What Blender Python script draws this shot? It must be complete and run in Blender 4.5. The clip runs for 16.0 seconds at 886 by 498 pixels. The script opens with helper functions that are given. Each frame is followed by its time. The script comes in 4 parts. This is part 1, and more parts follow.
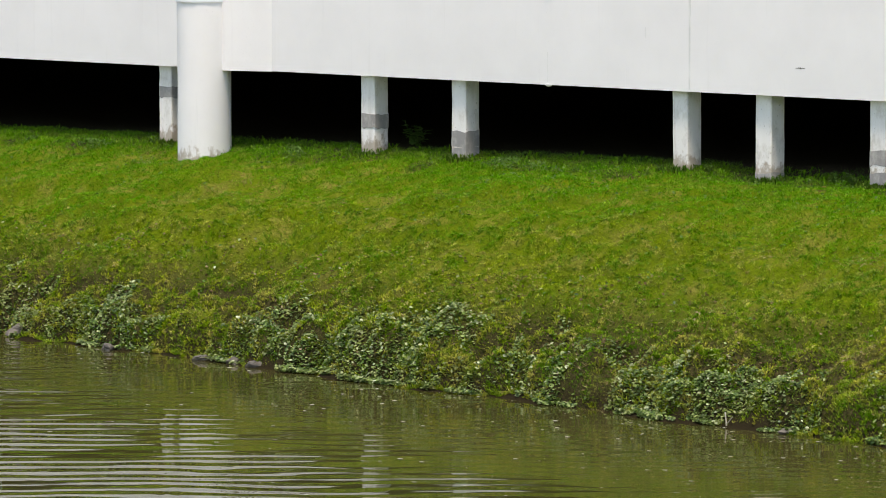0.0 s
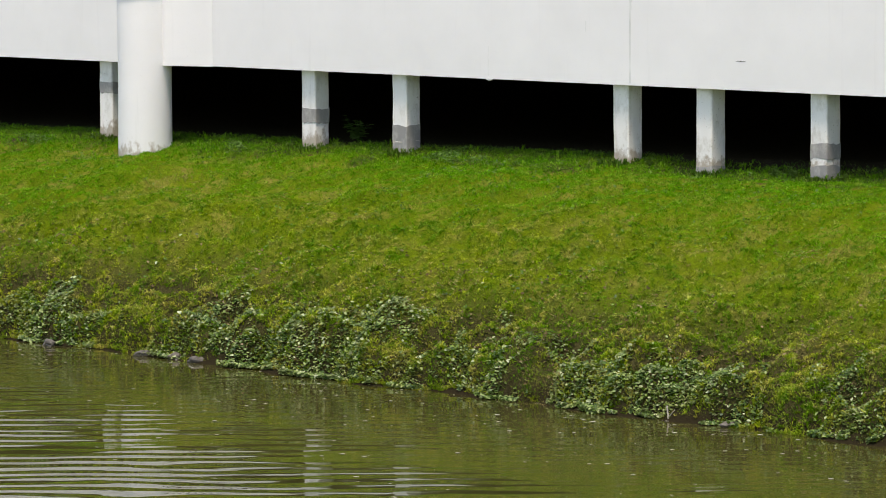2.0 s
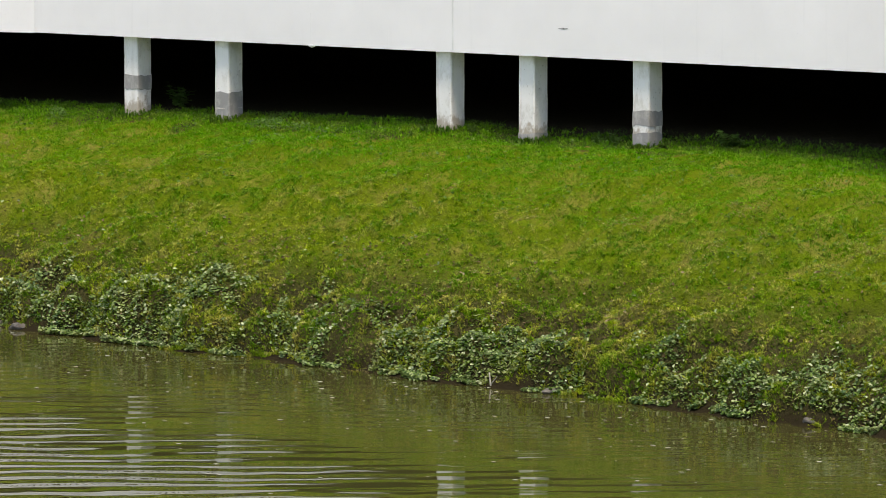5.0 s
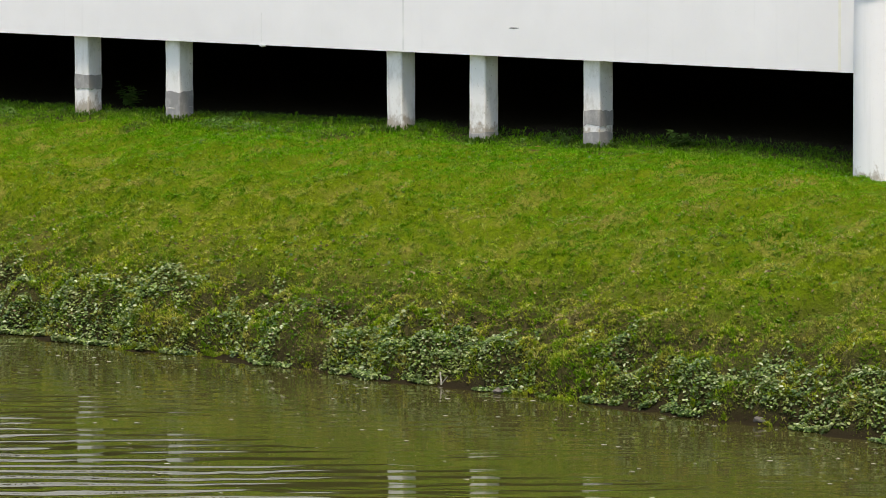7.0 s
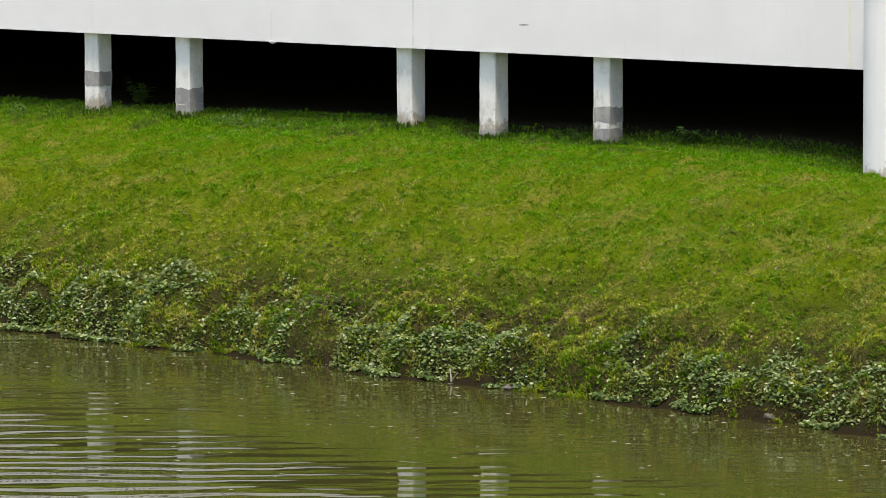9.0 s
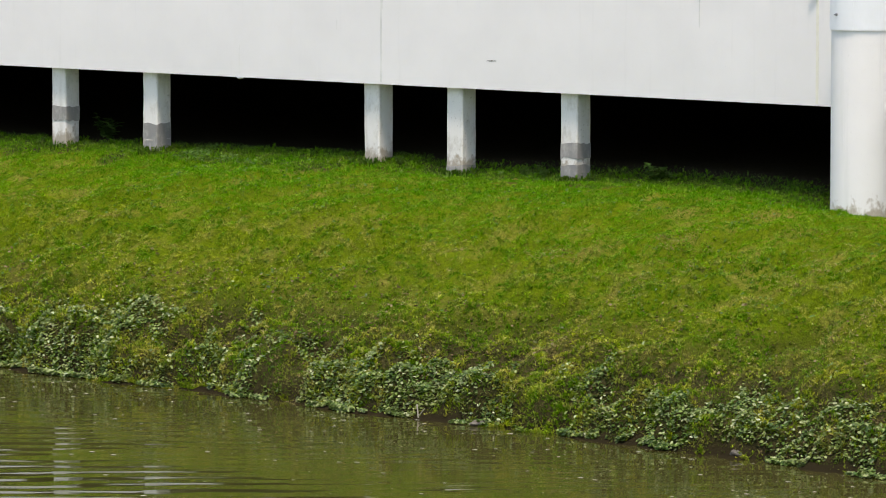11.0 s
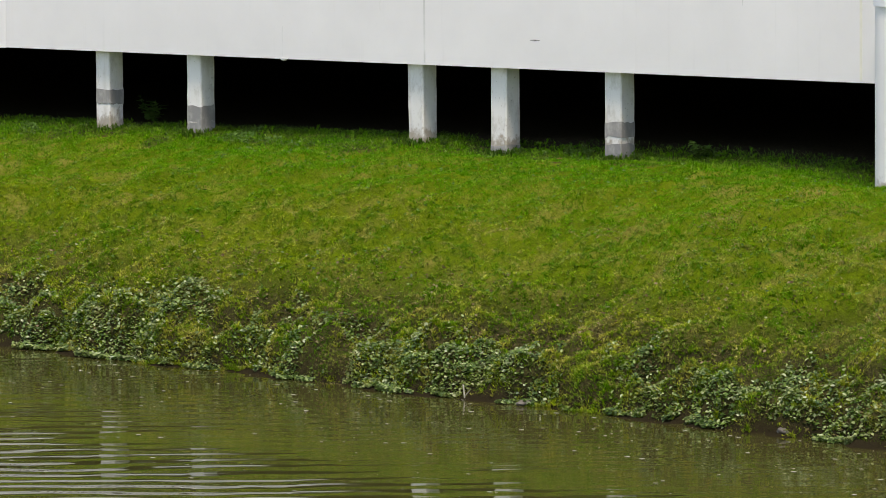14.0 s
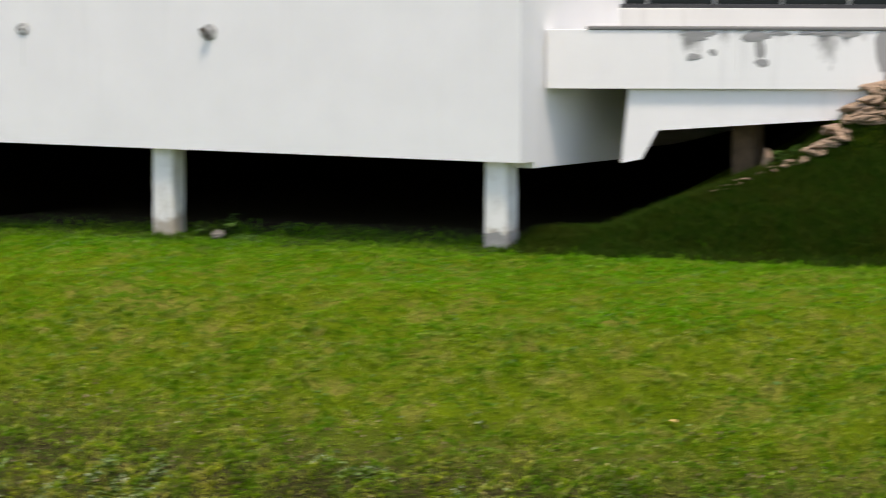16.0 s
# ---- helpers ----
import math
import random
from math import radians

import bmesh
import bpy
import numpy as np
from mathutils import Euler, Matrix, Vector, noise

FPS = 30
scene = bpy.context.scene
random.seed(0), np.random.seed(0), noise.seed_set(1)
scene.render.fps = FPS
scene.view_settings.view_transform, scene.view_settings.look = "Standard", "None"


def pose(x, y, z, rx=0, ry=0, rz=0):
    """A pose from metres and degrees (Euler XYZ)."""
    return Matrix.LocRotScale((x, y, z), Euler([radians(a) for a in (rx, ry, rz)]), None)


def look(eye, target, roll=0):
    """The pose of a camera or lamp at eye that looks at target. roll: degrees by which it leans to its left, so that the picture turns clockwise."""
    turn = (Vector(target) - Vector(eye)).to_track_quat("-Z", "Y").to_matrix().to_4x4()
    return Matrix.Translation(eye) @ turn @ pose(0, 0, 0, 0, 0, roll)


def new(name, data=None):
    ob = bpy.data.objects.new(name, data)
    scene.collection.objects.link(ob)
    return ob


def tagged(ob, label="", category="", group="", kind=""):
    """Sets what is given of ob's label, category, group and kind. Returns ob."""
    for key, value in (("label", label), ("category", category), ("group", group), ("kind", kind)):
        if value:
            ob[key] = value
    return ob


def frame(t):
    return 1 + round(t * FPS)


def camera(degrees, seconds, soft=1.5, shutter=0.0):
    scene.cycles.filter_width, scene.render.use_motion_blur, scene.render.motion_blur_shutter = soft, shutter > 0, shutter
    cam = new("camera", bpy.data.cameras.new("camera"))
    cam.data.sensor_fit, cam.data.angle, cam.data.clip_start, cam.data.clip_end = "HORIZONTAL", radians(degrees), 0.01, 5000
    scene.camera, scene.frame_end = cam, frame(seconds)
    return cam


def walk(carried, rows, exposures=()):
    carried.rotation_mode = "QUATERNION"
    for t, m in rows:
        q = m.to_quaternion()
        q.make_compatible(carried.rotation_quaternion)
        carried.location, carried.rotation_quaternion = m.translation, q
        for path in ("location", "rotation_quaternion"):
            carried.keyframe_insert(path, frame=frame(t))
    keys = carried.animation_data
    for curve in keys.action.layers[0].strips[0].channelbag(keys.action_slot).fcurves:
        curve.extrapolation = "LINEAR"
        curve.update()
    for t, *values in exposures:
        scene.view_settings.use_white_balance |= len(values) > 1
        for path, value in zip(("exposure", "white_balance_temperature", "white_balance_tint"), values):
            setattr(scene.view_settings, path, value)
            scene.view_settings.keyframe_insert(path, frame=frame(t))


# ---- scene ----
EYE = (43.25, -38.94, 5.47)
PATH = [  # seconds, turn to the left of +y, dip below level, roll (degrees)
    (0.0, 45.377, 4.809, -0.158),
    (0.5, 45.329, 4.868, -0.192),
    (1.0, 45.352, 4.756, -0.260),
    (1.5, 45.198, 4.890, -0.353),
    (2.0, 44.728, 4.874, -0.329),
    (2.5, 44.296, 4.818, -0.174),
    (3.0, 43.884, 4.941, -0.125),
    (3.5, 43.604, 5.125, -0.000),
    (4.0, 43.286, 5.188, -0.107),
    (6.5, 42.308, 5.263, -0.010),
    (7.0, 42.221, 5.255, -0.099),
    (7.5, 42.148, 5.267, -0.034),
    (8.0, 42.219, 5.260, -0.106),
    (8.2, 42.307, 5.266, -0.083),
    (10.3, 42.333, 5.356, -0.129),
    (10.5, 42.293, 5.385, -0.140),
    (11.0, 41.969, 4.896, 0.069),
    (11.5, 41.169, 4.508, 0.195),
    (12.0, 40.942, 4.404, 0.240),
    (12.5, 41.428, 4.610, -0.306),
    (13.0, 41.948, 4.578, -0.528),
    (13.5, 42.238, 5.025, -0.410),
    (14.0, 42.468, 5.112, -0.443),
    (14.5, 42.193, 5.301, -0.219),
    (15.0, 40.199, 5.153, -0.112),
    (15.2, 38.919, 5.115, 0.223),
    (15.4, 37.118, 5.097, 0.222),
    (15.5, 36.366, 5.109, 0.125),
    (15.6, 35.009, 5.089, 0.180),
    (15.8, 32.627, 4.763, 0.056),
    (15.9, 31.713, 4.688, 0.015),
    (16.0, 30.427, 4.591, 0.187),
]


def aim(yaw, dip, roll):
    return pose(*EYE, 0, 0, yaw) @ pose(0, 0, 0, 90 - dip, 0, 0) @ pose(0, 0, 0, 0, 0, roll)


GAIN, KELVIN, TINT = 1.04, 8000, 13  # stops and white balance
cam = camera(9.742, 16.0, soft=0.65, shutter=0.16)
walk(cam, [(t, aim(a, b, c)) for t, a, b, c in PATH], exposures=[(t, v + GAIN, KELVIN, TINT) for t, v in ((0.0, -0.04), (10.5, -0.05), (11.8, -0.13), (12.5, -0.13), (14.2, -0.2), (15.3, -0.2), (16.0, -0.11))])

# ---- light: high sun behind thin haze, over the open water in front of the building ----
SUN_EL, SUN_AZ = radians(71.5), math.atan2(0.60, -0.80)
world = bpy.data.worlds.new("sky")
scene.world = world
world.use_nodes = True
wn = world.node_tree
sky = wn.nodes.new("ShaderNodeTexSky")
sky.sky_type = "NISHITA"
sky.sun_disc = False
sky.sun_elevation, sky.sun_rotation = SUN_EL, SUN_AZ
sky.air_density, sky.dust_density, sky.ozone_density = 1.0, 1.0, 1.0
wn.links.new(sky.outputs[0], wn.nodes["Background"].inputs[0])
wn.nodes["Background"].inputs[1].default_value = 0.15
sun_data = bpy.data.lights.new("sun", "SUN")
sun_data.energy, sun_data.angle, sun_data.color = 1.9, radians(9), (1.0, 0.975, 0.935)
sun = new("sun", sun_data)
sd = Vector((math.sin(SUN_AZ) * math.cos(SUN_EL), math.cos(SUN_AZ) * math.cos(SUN_EL), math.sin(SUN_EL)))
sun.matrix_world = look(sd * 60, (0, 0, 0))


# ---- materials ----
def mat(name, rough=0.7, metal=0.0):
    m = bpy.data.materials.new(name)
    m.use_nodes = True
    b = m.node_tree.nodes["Principled BSDF"]
    b.inputs["Roughness"].default_value, b.inputs["Metallic"].default_value = rough, metal
    return m, m.node_tree, b


def coords(nt, scale=(1, 1, 1), rot=(0, 0, 0), space="Object"):
    """Coordinates turned by rot first, then scaled."""
    if space == "World":
        v = nt.nodes.new("ShaderNodeNewGeometry").outputs["Position"]
    else:
        v = nt.nodes.new("ShaderNodeTexCoord").outputs[space]
    for key, value in (("Rotation", rot), ("Scale", scale)):
        mp = nt.nodes.new("ShaderNodeMapping")
        mp.inputs[key].default_value = value
        nt.links.new(v, mp.inputs["Vector"])
        v = mp.outputs[0]
    return v


def noise_fac(nt, vec, scale, detail=4.0, rough=0.55):
    n = nt.nodes.new("ShaderNodeTexNoise")
    n.inputs["Scale"].default_value, n.inputs["Detail"].default_value, n.inputs["Roughness"].default_value = scale, detail, rough
    nt.links.new(vec, n.inputs["Vector"])
    return n.outputs["Fac"]


def ramp(nt, fac, stops):
    r = nt.nodes.new("ShaderNodeValToRGB")
    el = r.color_ramp.elements
    while len(el) < len(stops):
        el.new(0.5)
    for e, (p, c) in zip(el, stops):
        e.position, e.color = p, (*c, 1) if len(c) == 3 else c
    nt.links.new(fac, r.inputs[0])
    return r.outputs[0]


def mix(nt, fac, a, b, blend="MIX"):
    m = nt.nodes.new("ShaderNodeMix")
    m.data_type, m.blend_type = "RGBA", blend
    for sock, v in ((m.inputs[0], fac), (m.inputs[6], a), (m.inputs[7], b)):
        if isinstance(v, (int, float)):
            sock.default_value = v
        elif isinstance(v, tuple):
            sock.default_value = (*v, 1) if len(v) == 3 else v
        else:
            nt.links.new(v, sock)
    return m.outputs[2]


def bump(nt, b, height, strength, dist):
    n = nt.nodes.new("ShaderNodeBump")
    n.inputs["Strength"].default_value, n.inputs["Distance"].default_value = strength, dist
    nt.links.new(height, n.inputs["Height"])
    nt.links.new(n.outputs[0], b.inputs["Normal"])


def painted_concrete(name, base, dirt, streak=0.35, rough=0.75, splash=0.0, grime=0.0, mottle=0.0):
    """Painted concrete: soft blotches, faint runs down the face, fine grain."""
    m, nt, b = mat(name, rough)
    p = coords(nt, space="World")
    blot = noise_fac(nt, p, 1.3, 5)
    run = noise_fac(nt, coords(nt, (7, 7, 0.35), space="World"), 1.0, 5, 0.65)
    fine = noise_fac(nt, p, 60, 4)
    c = mix(nt, ramp(nt, blot, [(0.35, (0, 0, 0)), (0.75, (1, 1, 1))]), base, tuple(v * 0.93 for v in base))
    c = mix(nt, ramp(nt, run, [(0.58, (0, 0, 0)), (0.85, (streak, streak, streak))]), c, dirt)
    c = mix(nt, ramp(nt, fine, [(0.62, (0, 0, 0)), (0.8, (0.25, 0.25, 0.25))]), c, dirt)
    if mottle:
        worn = noise_fac(nt, coords(nt, (1, 1, 0.6), space="World"), 8.0, 6, 0.7)
        c = mix(nt, ramp(nt, worn, [(0.48, (0, 0, 0)), (0.70, (mottle,) * 3)]), c, dirt)
        chips = noise_fac(nt, p, 34.0, 3, 0.6)
        c = mix(nt, ramp(nt, chips, [(0.66, (0, 0, 0)), (0.70, (mottle,) * 3)]), c, tuple(v * 0.6 for v in dirt))
    if splash:
        sep = nt.nodes.new("ShaderNodeSeparateXYZ")
        nt.links.new(coords(nt), sep.inputs[0])
        ragged = noise_fac(nt, coords(nt, (1, 1, 0.7), space="World"), 11, 6, 0.7)
        lift = nt.nodes.new("ShaderNodeMath")
        lift.operation = "MULTIPLY_ADD"
        lift.inputs[1].default_value, lift.inputs[2].default_value = -0.45 / splash, 0.30
        nt.links.new(sep.outputs[2], lift.inputs[0])
        both = nt.nodes.new("ShaderNodeMath")
        nt.links.new(lift.outputs[0], both.inputs[0])
        nt.links.new(ragged, both.inputs[1])
        c = mix(nt, ramp(nt, both.outputs[0], [(0.48, (0, 0, 0)), (0.62, (0.75, 0.75, 0.75))]), c, (0.30, 0.24, 0.17))
    if grime:
        sep = nt.nodes.new("ShaderNodeSeparateXYZ")
        nt.links.new(p, sep.inputs[0])
        drip = noise_fac(nt, coords(nt, (2.6, 2.6, 0.9), space="World"), 1.0, 6, 0.72)
        down = nt.nodes.new("ShaderNodeMath")
        down.operation = "MULTIPLY_ADD"
        down.inputs[1].default_value, down.inputs[2].default_value = 0.55, -0.55 * grime
        nt.links.new(sep.outputs[2], down.inputs[0])
        both = nt.nodes.new("ShaderNodeMath")
        nt.links.new(down.outputs[0], both.inputs[0])
        nt.links.new(drip, both.inputs[1])
        c = mix(nt, ramp(nt, both.outputs[0], [(0.47, (0, 0, 0)), (0.60, (0.85, 0.85, 0.85))]), c, (0.14, 0.14, 0.14))
    nt.links.new(c, b.inputs["Base Color"])
    bump(nt, b, fine, 0.12, 0.003)
    return m


WHITE = painted_concrete("white_painted_concrete", (0.80, 0.79, 0.79), (0.46, 0.45, 0.44), 0.22)
PIER = painted_concrete("white_pier_paint", (0.80, 0.79, 0.79), (0.38, 0.41, 0.38), 0.3, 0.75, 0.33)
COLUMN = painted_concrete("column_whitewash", (0.78, 0.77, 0.75), (0.40, 0.37, 0.31), 0.55, 0.85, 0.24, mottle=0.55)
PATCH = painted_concrete("grey_mortar", (0.27, 0.265, 0.26), (0.50, 0.48, 0.45), 0.7, 0.9, mottle=0.7)
DAMP = painted_concrete("damp_concrete", (0.42, 0.38, 0.30), (0.16, 0.14, 0.10), 0.7, 0.9)
GREYWALL = painted_concrete("weathered_white_concrete", (0.78, 0.78, 0.78), (0.22, 0.22, 0.22), 0.8, 0.85)
STAINED = painted_concrete("stained_parapet", (0.78, 0.78, 0.78), (0.35, 0.35, 0.35), 0.4, 0.85, 0.0, 3.76)
# Greyed tone for the coping; on the back wall it paints in shade.
LEDGE = painted_concrete("ledge_and_shaded_wall", (0.58, 0.58, 0.57), (0.3, 0.3, 0.29), 0.5, 0.85)
GRIME = painted_concrete("black_grime", (0.16, 0.16, 0.16), (0.06, 0.06, 0.06), 0.6, 0.95)
MOULD = painted_concrete("mouldy_paint", (0.30, 0.30, 0.30), (0.14, 0.14, 0.14), 0.7, 0.95)
SOFFIT = painted_concrete("bare_concrete", (0.34, 0.35, 0.36), (0.2, 0.2, 0.19), 0.5, 0.9)


def plain(name, col, rough=0.5, metal=0.0, vary=0.25, scale=12):
    m, nt, b = mat(name, rough, metal)
    f = noise_fac(nt, coords(nt), scale, 5)
    c = mix(nt, ramp(nt, f, [(0.35, (0, 0, 0)), (0.75, (1, 1, 1))]), col, tuple(v * (1 - vary) for v in col))
    nt.links.new(c, b.inputs["Base Color"])
    bump(nt, b, f, 0.15, 0.003)
    return m


SHEET = plain("white_sheet_metal", (0.80, 0.83, 0.87), 0.35, 0.0, 0.06, 4)
STEEL = plain("galvanised_steel", (0.35, 0.36, 0.37), 0.45, 0.8)
DARKSTEEL = plain("dark_painted_steel", (0.05, 0.05, 0.055), 0.5, 0.3)
RUST = plain("rusty_iron", (0.06, 0.052, 0.045), 0.85, 0.2, 0.5, 40)
RAILPAINT = plain("brown_grey_rail_paint", (0.11, 0.10, 0.095), 0.55, 0.2)
PLASTIC = plain("crumpled_pale_plastic", (0.60, 0.64, 0.57), 0.5, 0, 0.2, 7)
BARK = plain("brown_timber", (0.16, 0.105, 0.065), 0.9, 0, 0.5, 9)
CONDUIT = plain("dark_grey_cable", (0.27, 0.27, 0.275), 0.3, 0.6)
GREYPVC = plain("grey_plastic", (0.42, 0.42, 0.42), 0.45)
WHITEPVC = plain("white_plastic", (0.75, 0.76, 0.77), 0.4, 0, 0.1)
STONE = plain("wet_grey_stone", (0.105, 0.092, 0.075), 0.6, 0, 0.5, 9)
PALESTONE = plain("pale_stone", (0.15, 0.138, 0.118), 0.8, 0, 0.4, 9)
STICK = plain("bleached_wood", (0.45, 0.41, 0.34), 0.8, 0, 0.4, 20)
STRAW = plain("tan_weathered_rock", (0.34, 0.235, 0.165), 0.9, 0, 0.5, 14)
STAIN = plain("yellowed_stain", (0.80, 0.785, 0.69), 0.8, 0, 0.15, 9)
SEALANT = plain("grey_sealant", (0.74, 0.74, 0.73), 0.8, 0, 0.25, 3)
CHIPPED = plain("chipped_render", (0.40, 0.40, 0.39), 0.9, 0, 0.55, 40)
JOINTGREY = plain("grey_joint_filler", (0.60, 0.60, 0.59), 0.8, 0, 0.2, 9)


def leafy(name, stops, dry, rough=0.5, patch=1.1, thin=0.35, spec=0.06, straw=0.0, deep=(0.05, 0.10, 0.006)):
    """Leaf or blade: per-piece colour, drifts of drier growth, some light passing through."""
    m, nt, b = mat(name, rough)
    b.inputs["Specular IOR Level"].default_value = spec
    g = nt.nodes.new("ShaderNodeNewGeometry")
    c = ramp(nt, g.outputs["Random Per Island"], stops)
    p = coords(nt, space="World")
    big = noise_fac(nt, p, patch, 4, 0.6)
    mid = noise_fac(nt, coords(nt, (1.0, 2.2, 1.0), (0, 0, 0.5), "World"), 3.2, 3)
    c = mix(nt, ramp(nt, big, [(0.50, (0, 0, 0)), (0.67, (0.5, 0.5, 0.5))]), c, dry)
    drift = noise_fac(nt, coords(nt, (0.6, 1.6, 1.0), (0, 0, -0.5), "World"), 0.55, 3, 0.55)
    c = mix(nt, ramp(nt, drift, [(0.44, (0, 0, 0)), (0.60, (0.7 * straw,) * 3)]), c, (0.40, 0.40, 0.02))
    c = mix(nt, ramp(nt, mid, [(0.49, (0, 0, 0)), (0.64, (0.3 + 0.65 * straw,) * 3)]), c, dry)
    lush = noise_fac(nt, coords(nt, (1.0, 2.4, 1.0), (0, 0, 0.9), "World"), 2.1, 4, 0.65)
    c = mix(nt, ramp(nt, lush, [(0.46, (0, 0, 0)), (0.56, (min(1, 1.5 * straw),) * 3)]), c, (0.07, 0.22, 0.003))
    small = noise_fac(nt, coords(nt, (1.0, 2.2, 1.0), (0, 0, 0.4), "World"), 3.6, 5, 0.7)
    c = mix(nt, ramp(nt, small, [(0.53, (0, 0, 0)), (0.65, (straw, straw, straw))]), c, (0.58, 0.45, 0.17))
    tuft = noise_fac(nt, p, 13.0, 2, 0.7)
    c = mix(nt, ramp(nt, tuft, [(0.53, (0, 0, 0)), (0.64, (0.5 * straw,) * 3)]), c, (0.56, 0.58, 0.10))
    c = mix(nt, ramp(nt, tuft, [(0.36, (0.6, 0.6, 0.6)), (0.52, (0, 0, 0))]), c, deep)
    nt.links.new(c, b.inputs["Base Color"])
    tr = nt.nodes.new("ShaderNodeBsdfTranslucent")
    nt.links.new(c, tr.inputs[0])
    ms = nt.nodes.new("ShaderNodeMixShader")
    ms.inputs[0].default_value = thin
    out = nt.nodes["Material Output"]
    nt.links.new(b.outputs[0], ms.inputs[1])
    nt.links.new(tr.outputs[0], ms.inputs[2])
    nt.links.new(ms.outputs[0], out.inputs[0])
    return m


GRASS = leafy("lawn_grass", [(0.0, (0.0918, 0.193, 0.00234)), (0.3, (0.141, 0.277, 0.00312)), (0.7, (0.178, 0.346, 0.0039)), (0.95, (0.232, 0.37, 0.0156)), (1.0, (0.39, 0.43, 0.202))], (0.28, 0.285, 0.0701), straw=0.55, deep=(0.0458, 0.115, 0.00234))
LUSHGRASS = leafy("lush_lawn_grass", [(0.0, (0.0634, 0.217, 0.00164)), (0.3, (0.0954, 0.305, 0.00246)), (0.7, (0.127, 0.375, 0.00328)), (0.96, (0.178, 0.409, 0.0164)), (1.0, (0.368, 0.47, 0.197))], (0.191, 0.313, 0.0246), straw=0.28, deep=(0.0508, 0.174, 0.00164))
VERGE = leafy("uncut_verge_grass", [(0.0, (0.0436, 0.183, 0.00197)), (0.3, (0.0786, 0.282, 0.00295)), (0.7, (0.114, 0.368, 0.00394)), (0.97, (0.175, 0.417, 0.0197)), (1.0, (0.366, 0.441, 0.178))], (0.175, 0.295, 0.0197), straw=0.2, deep=(0.0262, 0.123, 0.00197))
LONGGRASS = leafy("rank_grass", [(0.0, (0.085, 0.16, 0.005)), (0.4, (0.265, 0.385, 0.012)), (0.76, (0.41, 0.48, 0.04)), (1.0, (0.58, 0.53, 0.24))], (0.42, 0.36, 0.08), straw=0.4, deep=(0.07, 0.13, 0.006))
# The palest leaf colours also paint in sky sheen on glossy leaves.
CREEPER = leafy("creeper_leaf", [(0.0, (0.022, 0.06, 0.01)), (0.35, (0.06, 0.128, 0.02)), (0.72, (0.165, 0.26, 0.05)), (0.91, (0.33, 0.40, 0.16)), (1.0, (0.54, 0.59, 0.38))], (0.20, 0.21, 0.055), 0.4, 1.6, 0.18, 0.4, deep=(0.018, 0.05, 0.007))
DRYSTRAW = leafy("dry_straw", [(0.0, (0.202, 0.156, 0.0552)), (0.6, (0.423, 0.34, 0.138)), (1.0, (0.681, 0.589, 0.35))], (0.386, 0.313, 0.129), 0.7)
# Grass colours with the shade under the building edge painted in.
SHADEDGRASS = leafy("shade_toned_grass", [(0.0, (0.03, 0.09, 0.008)), (0.6, (0.07, 0.18, 0.018)), (1.0, (0.16, 0.22, 0.05))], (0.10, 0.14, 0.02))
LITTER = leafy("dead_leaf", [(0.0, (0.06, 0.04, 0.02)), (0.6, (0.16, 0.11, 0.06)), (1.0, (0.40, 0.32, 0.20))], (0.14, 0.10, 0.05), 0.7)
# Slope grass darkened to paint in the shade below the walkway wing.
SHADEDSLOPE = leafy("shade_toned_slope_grass", [(0.0, (0.013, 0.042, 0.003)), (0.7, (0.03, 0.08, 0.005)), (1.0, (0.08, 0.09, 0.02))], (0.055, 0.06, 0.008), deep=(0.009, 0.03, 0.002))
WEED = leafy("weed_leaf", [(0.0, (0.04, 0.11, 0.02)), (1.0, (0.13, 0.24, 0.06))], (0.08, 0.13, 0.03), 0.45)
FALLEN = plain("yellow_fallen_leaf", (0.55, 0.38, 0.12), 0.6, 0, 0.3, 20)
FOAM = plain("floating_scum", (0.38, 0.38, 0.30), 0.7)


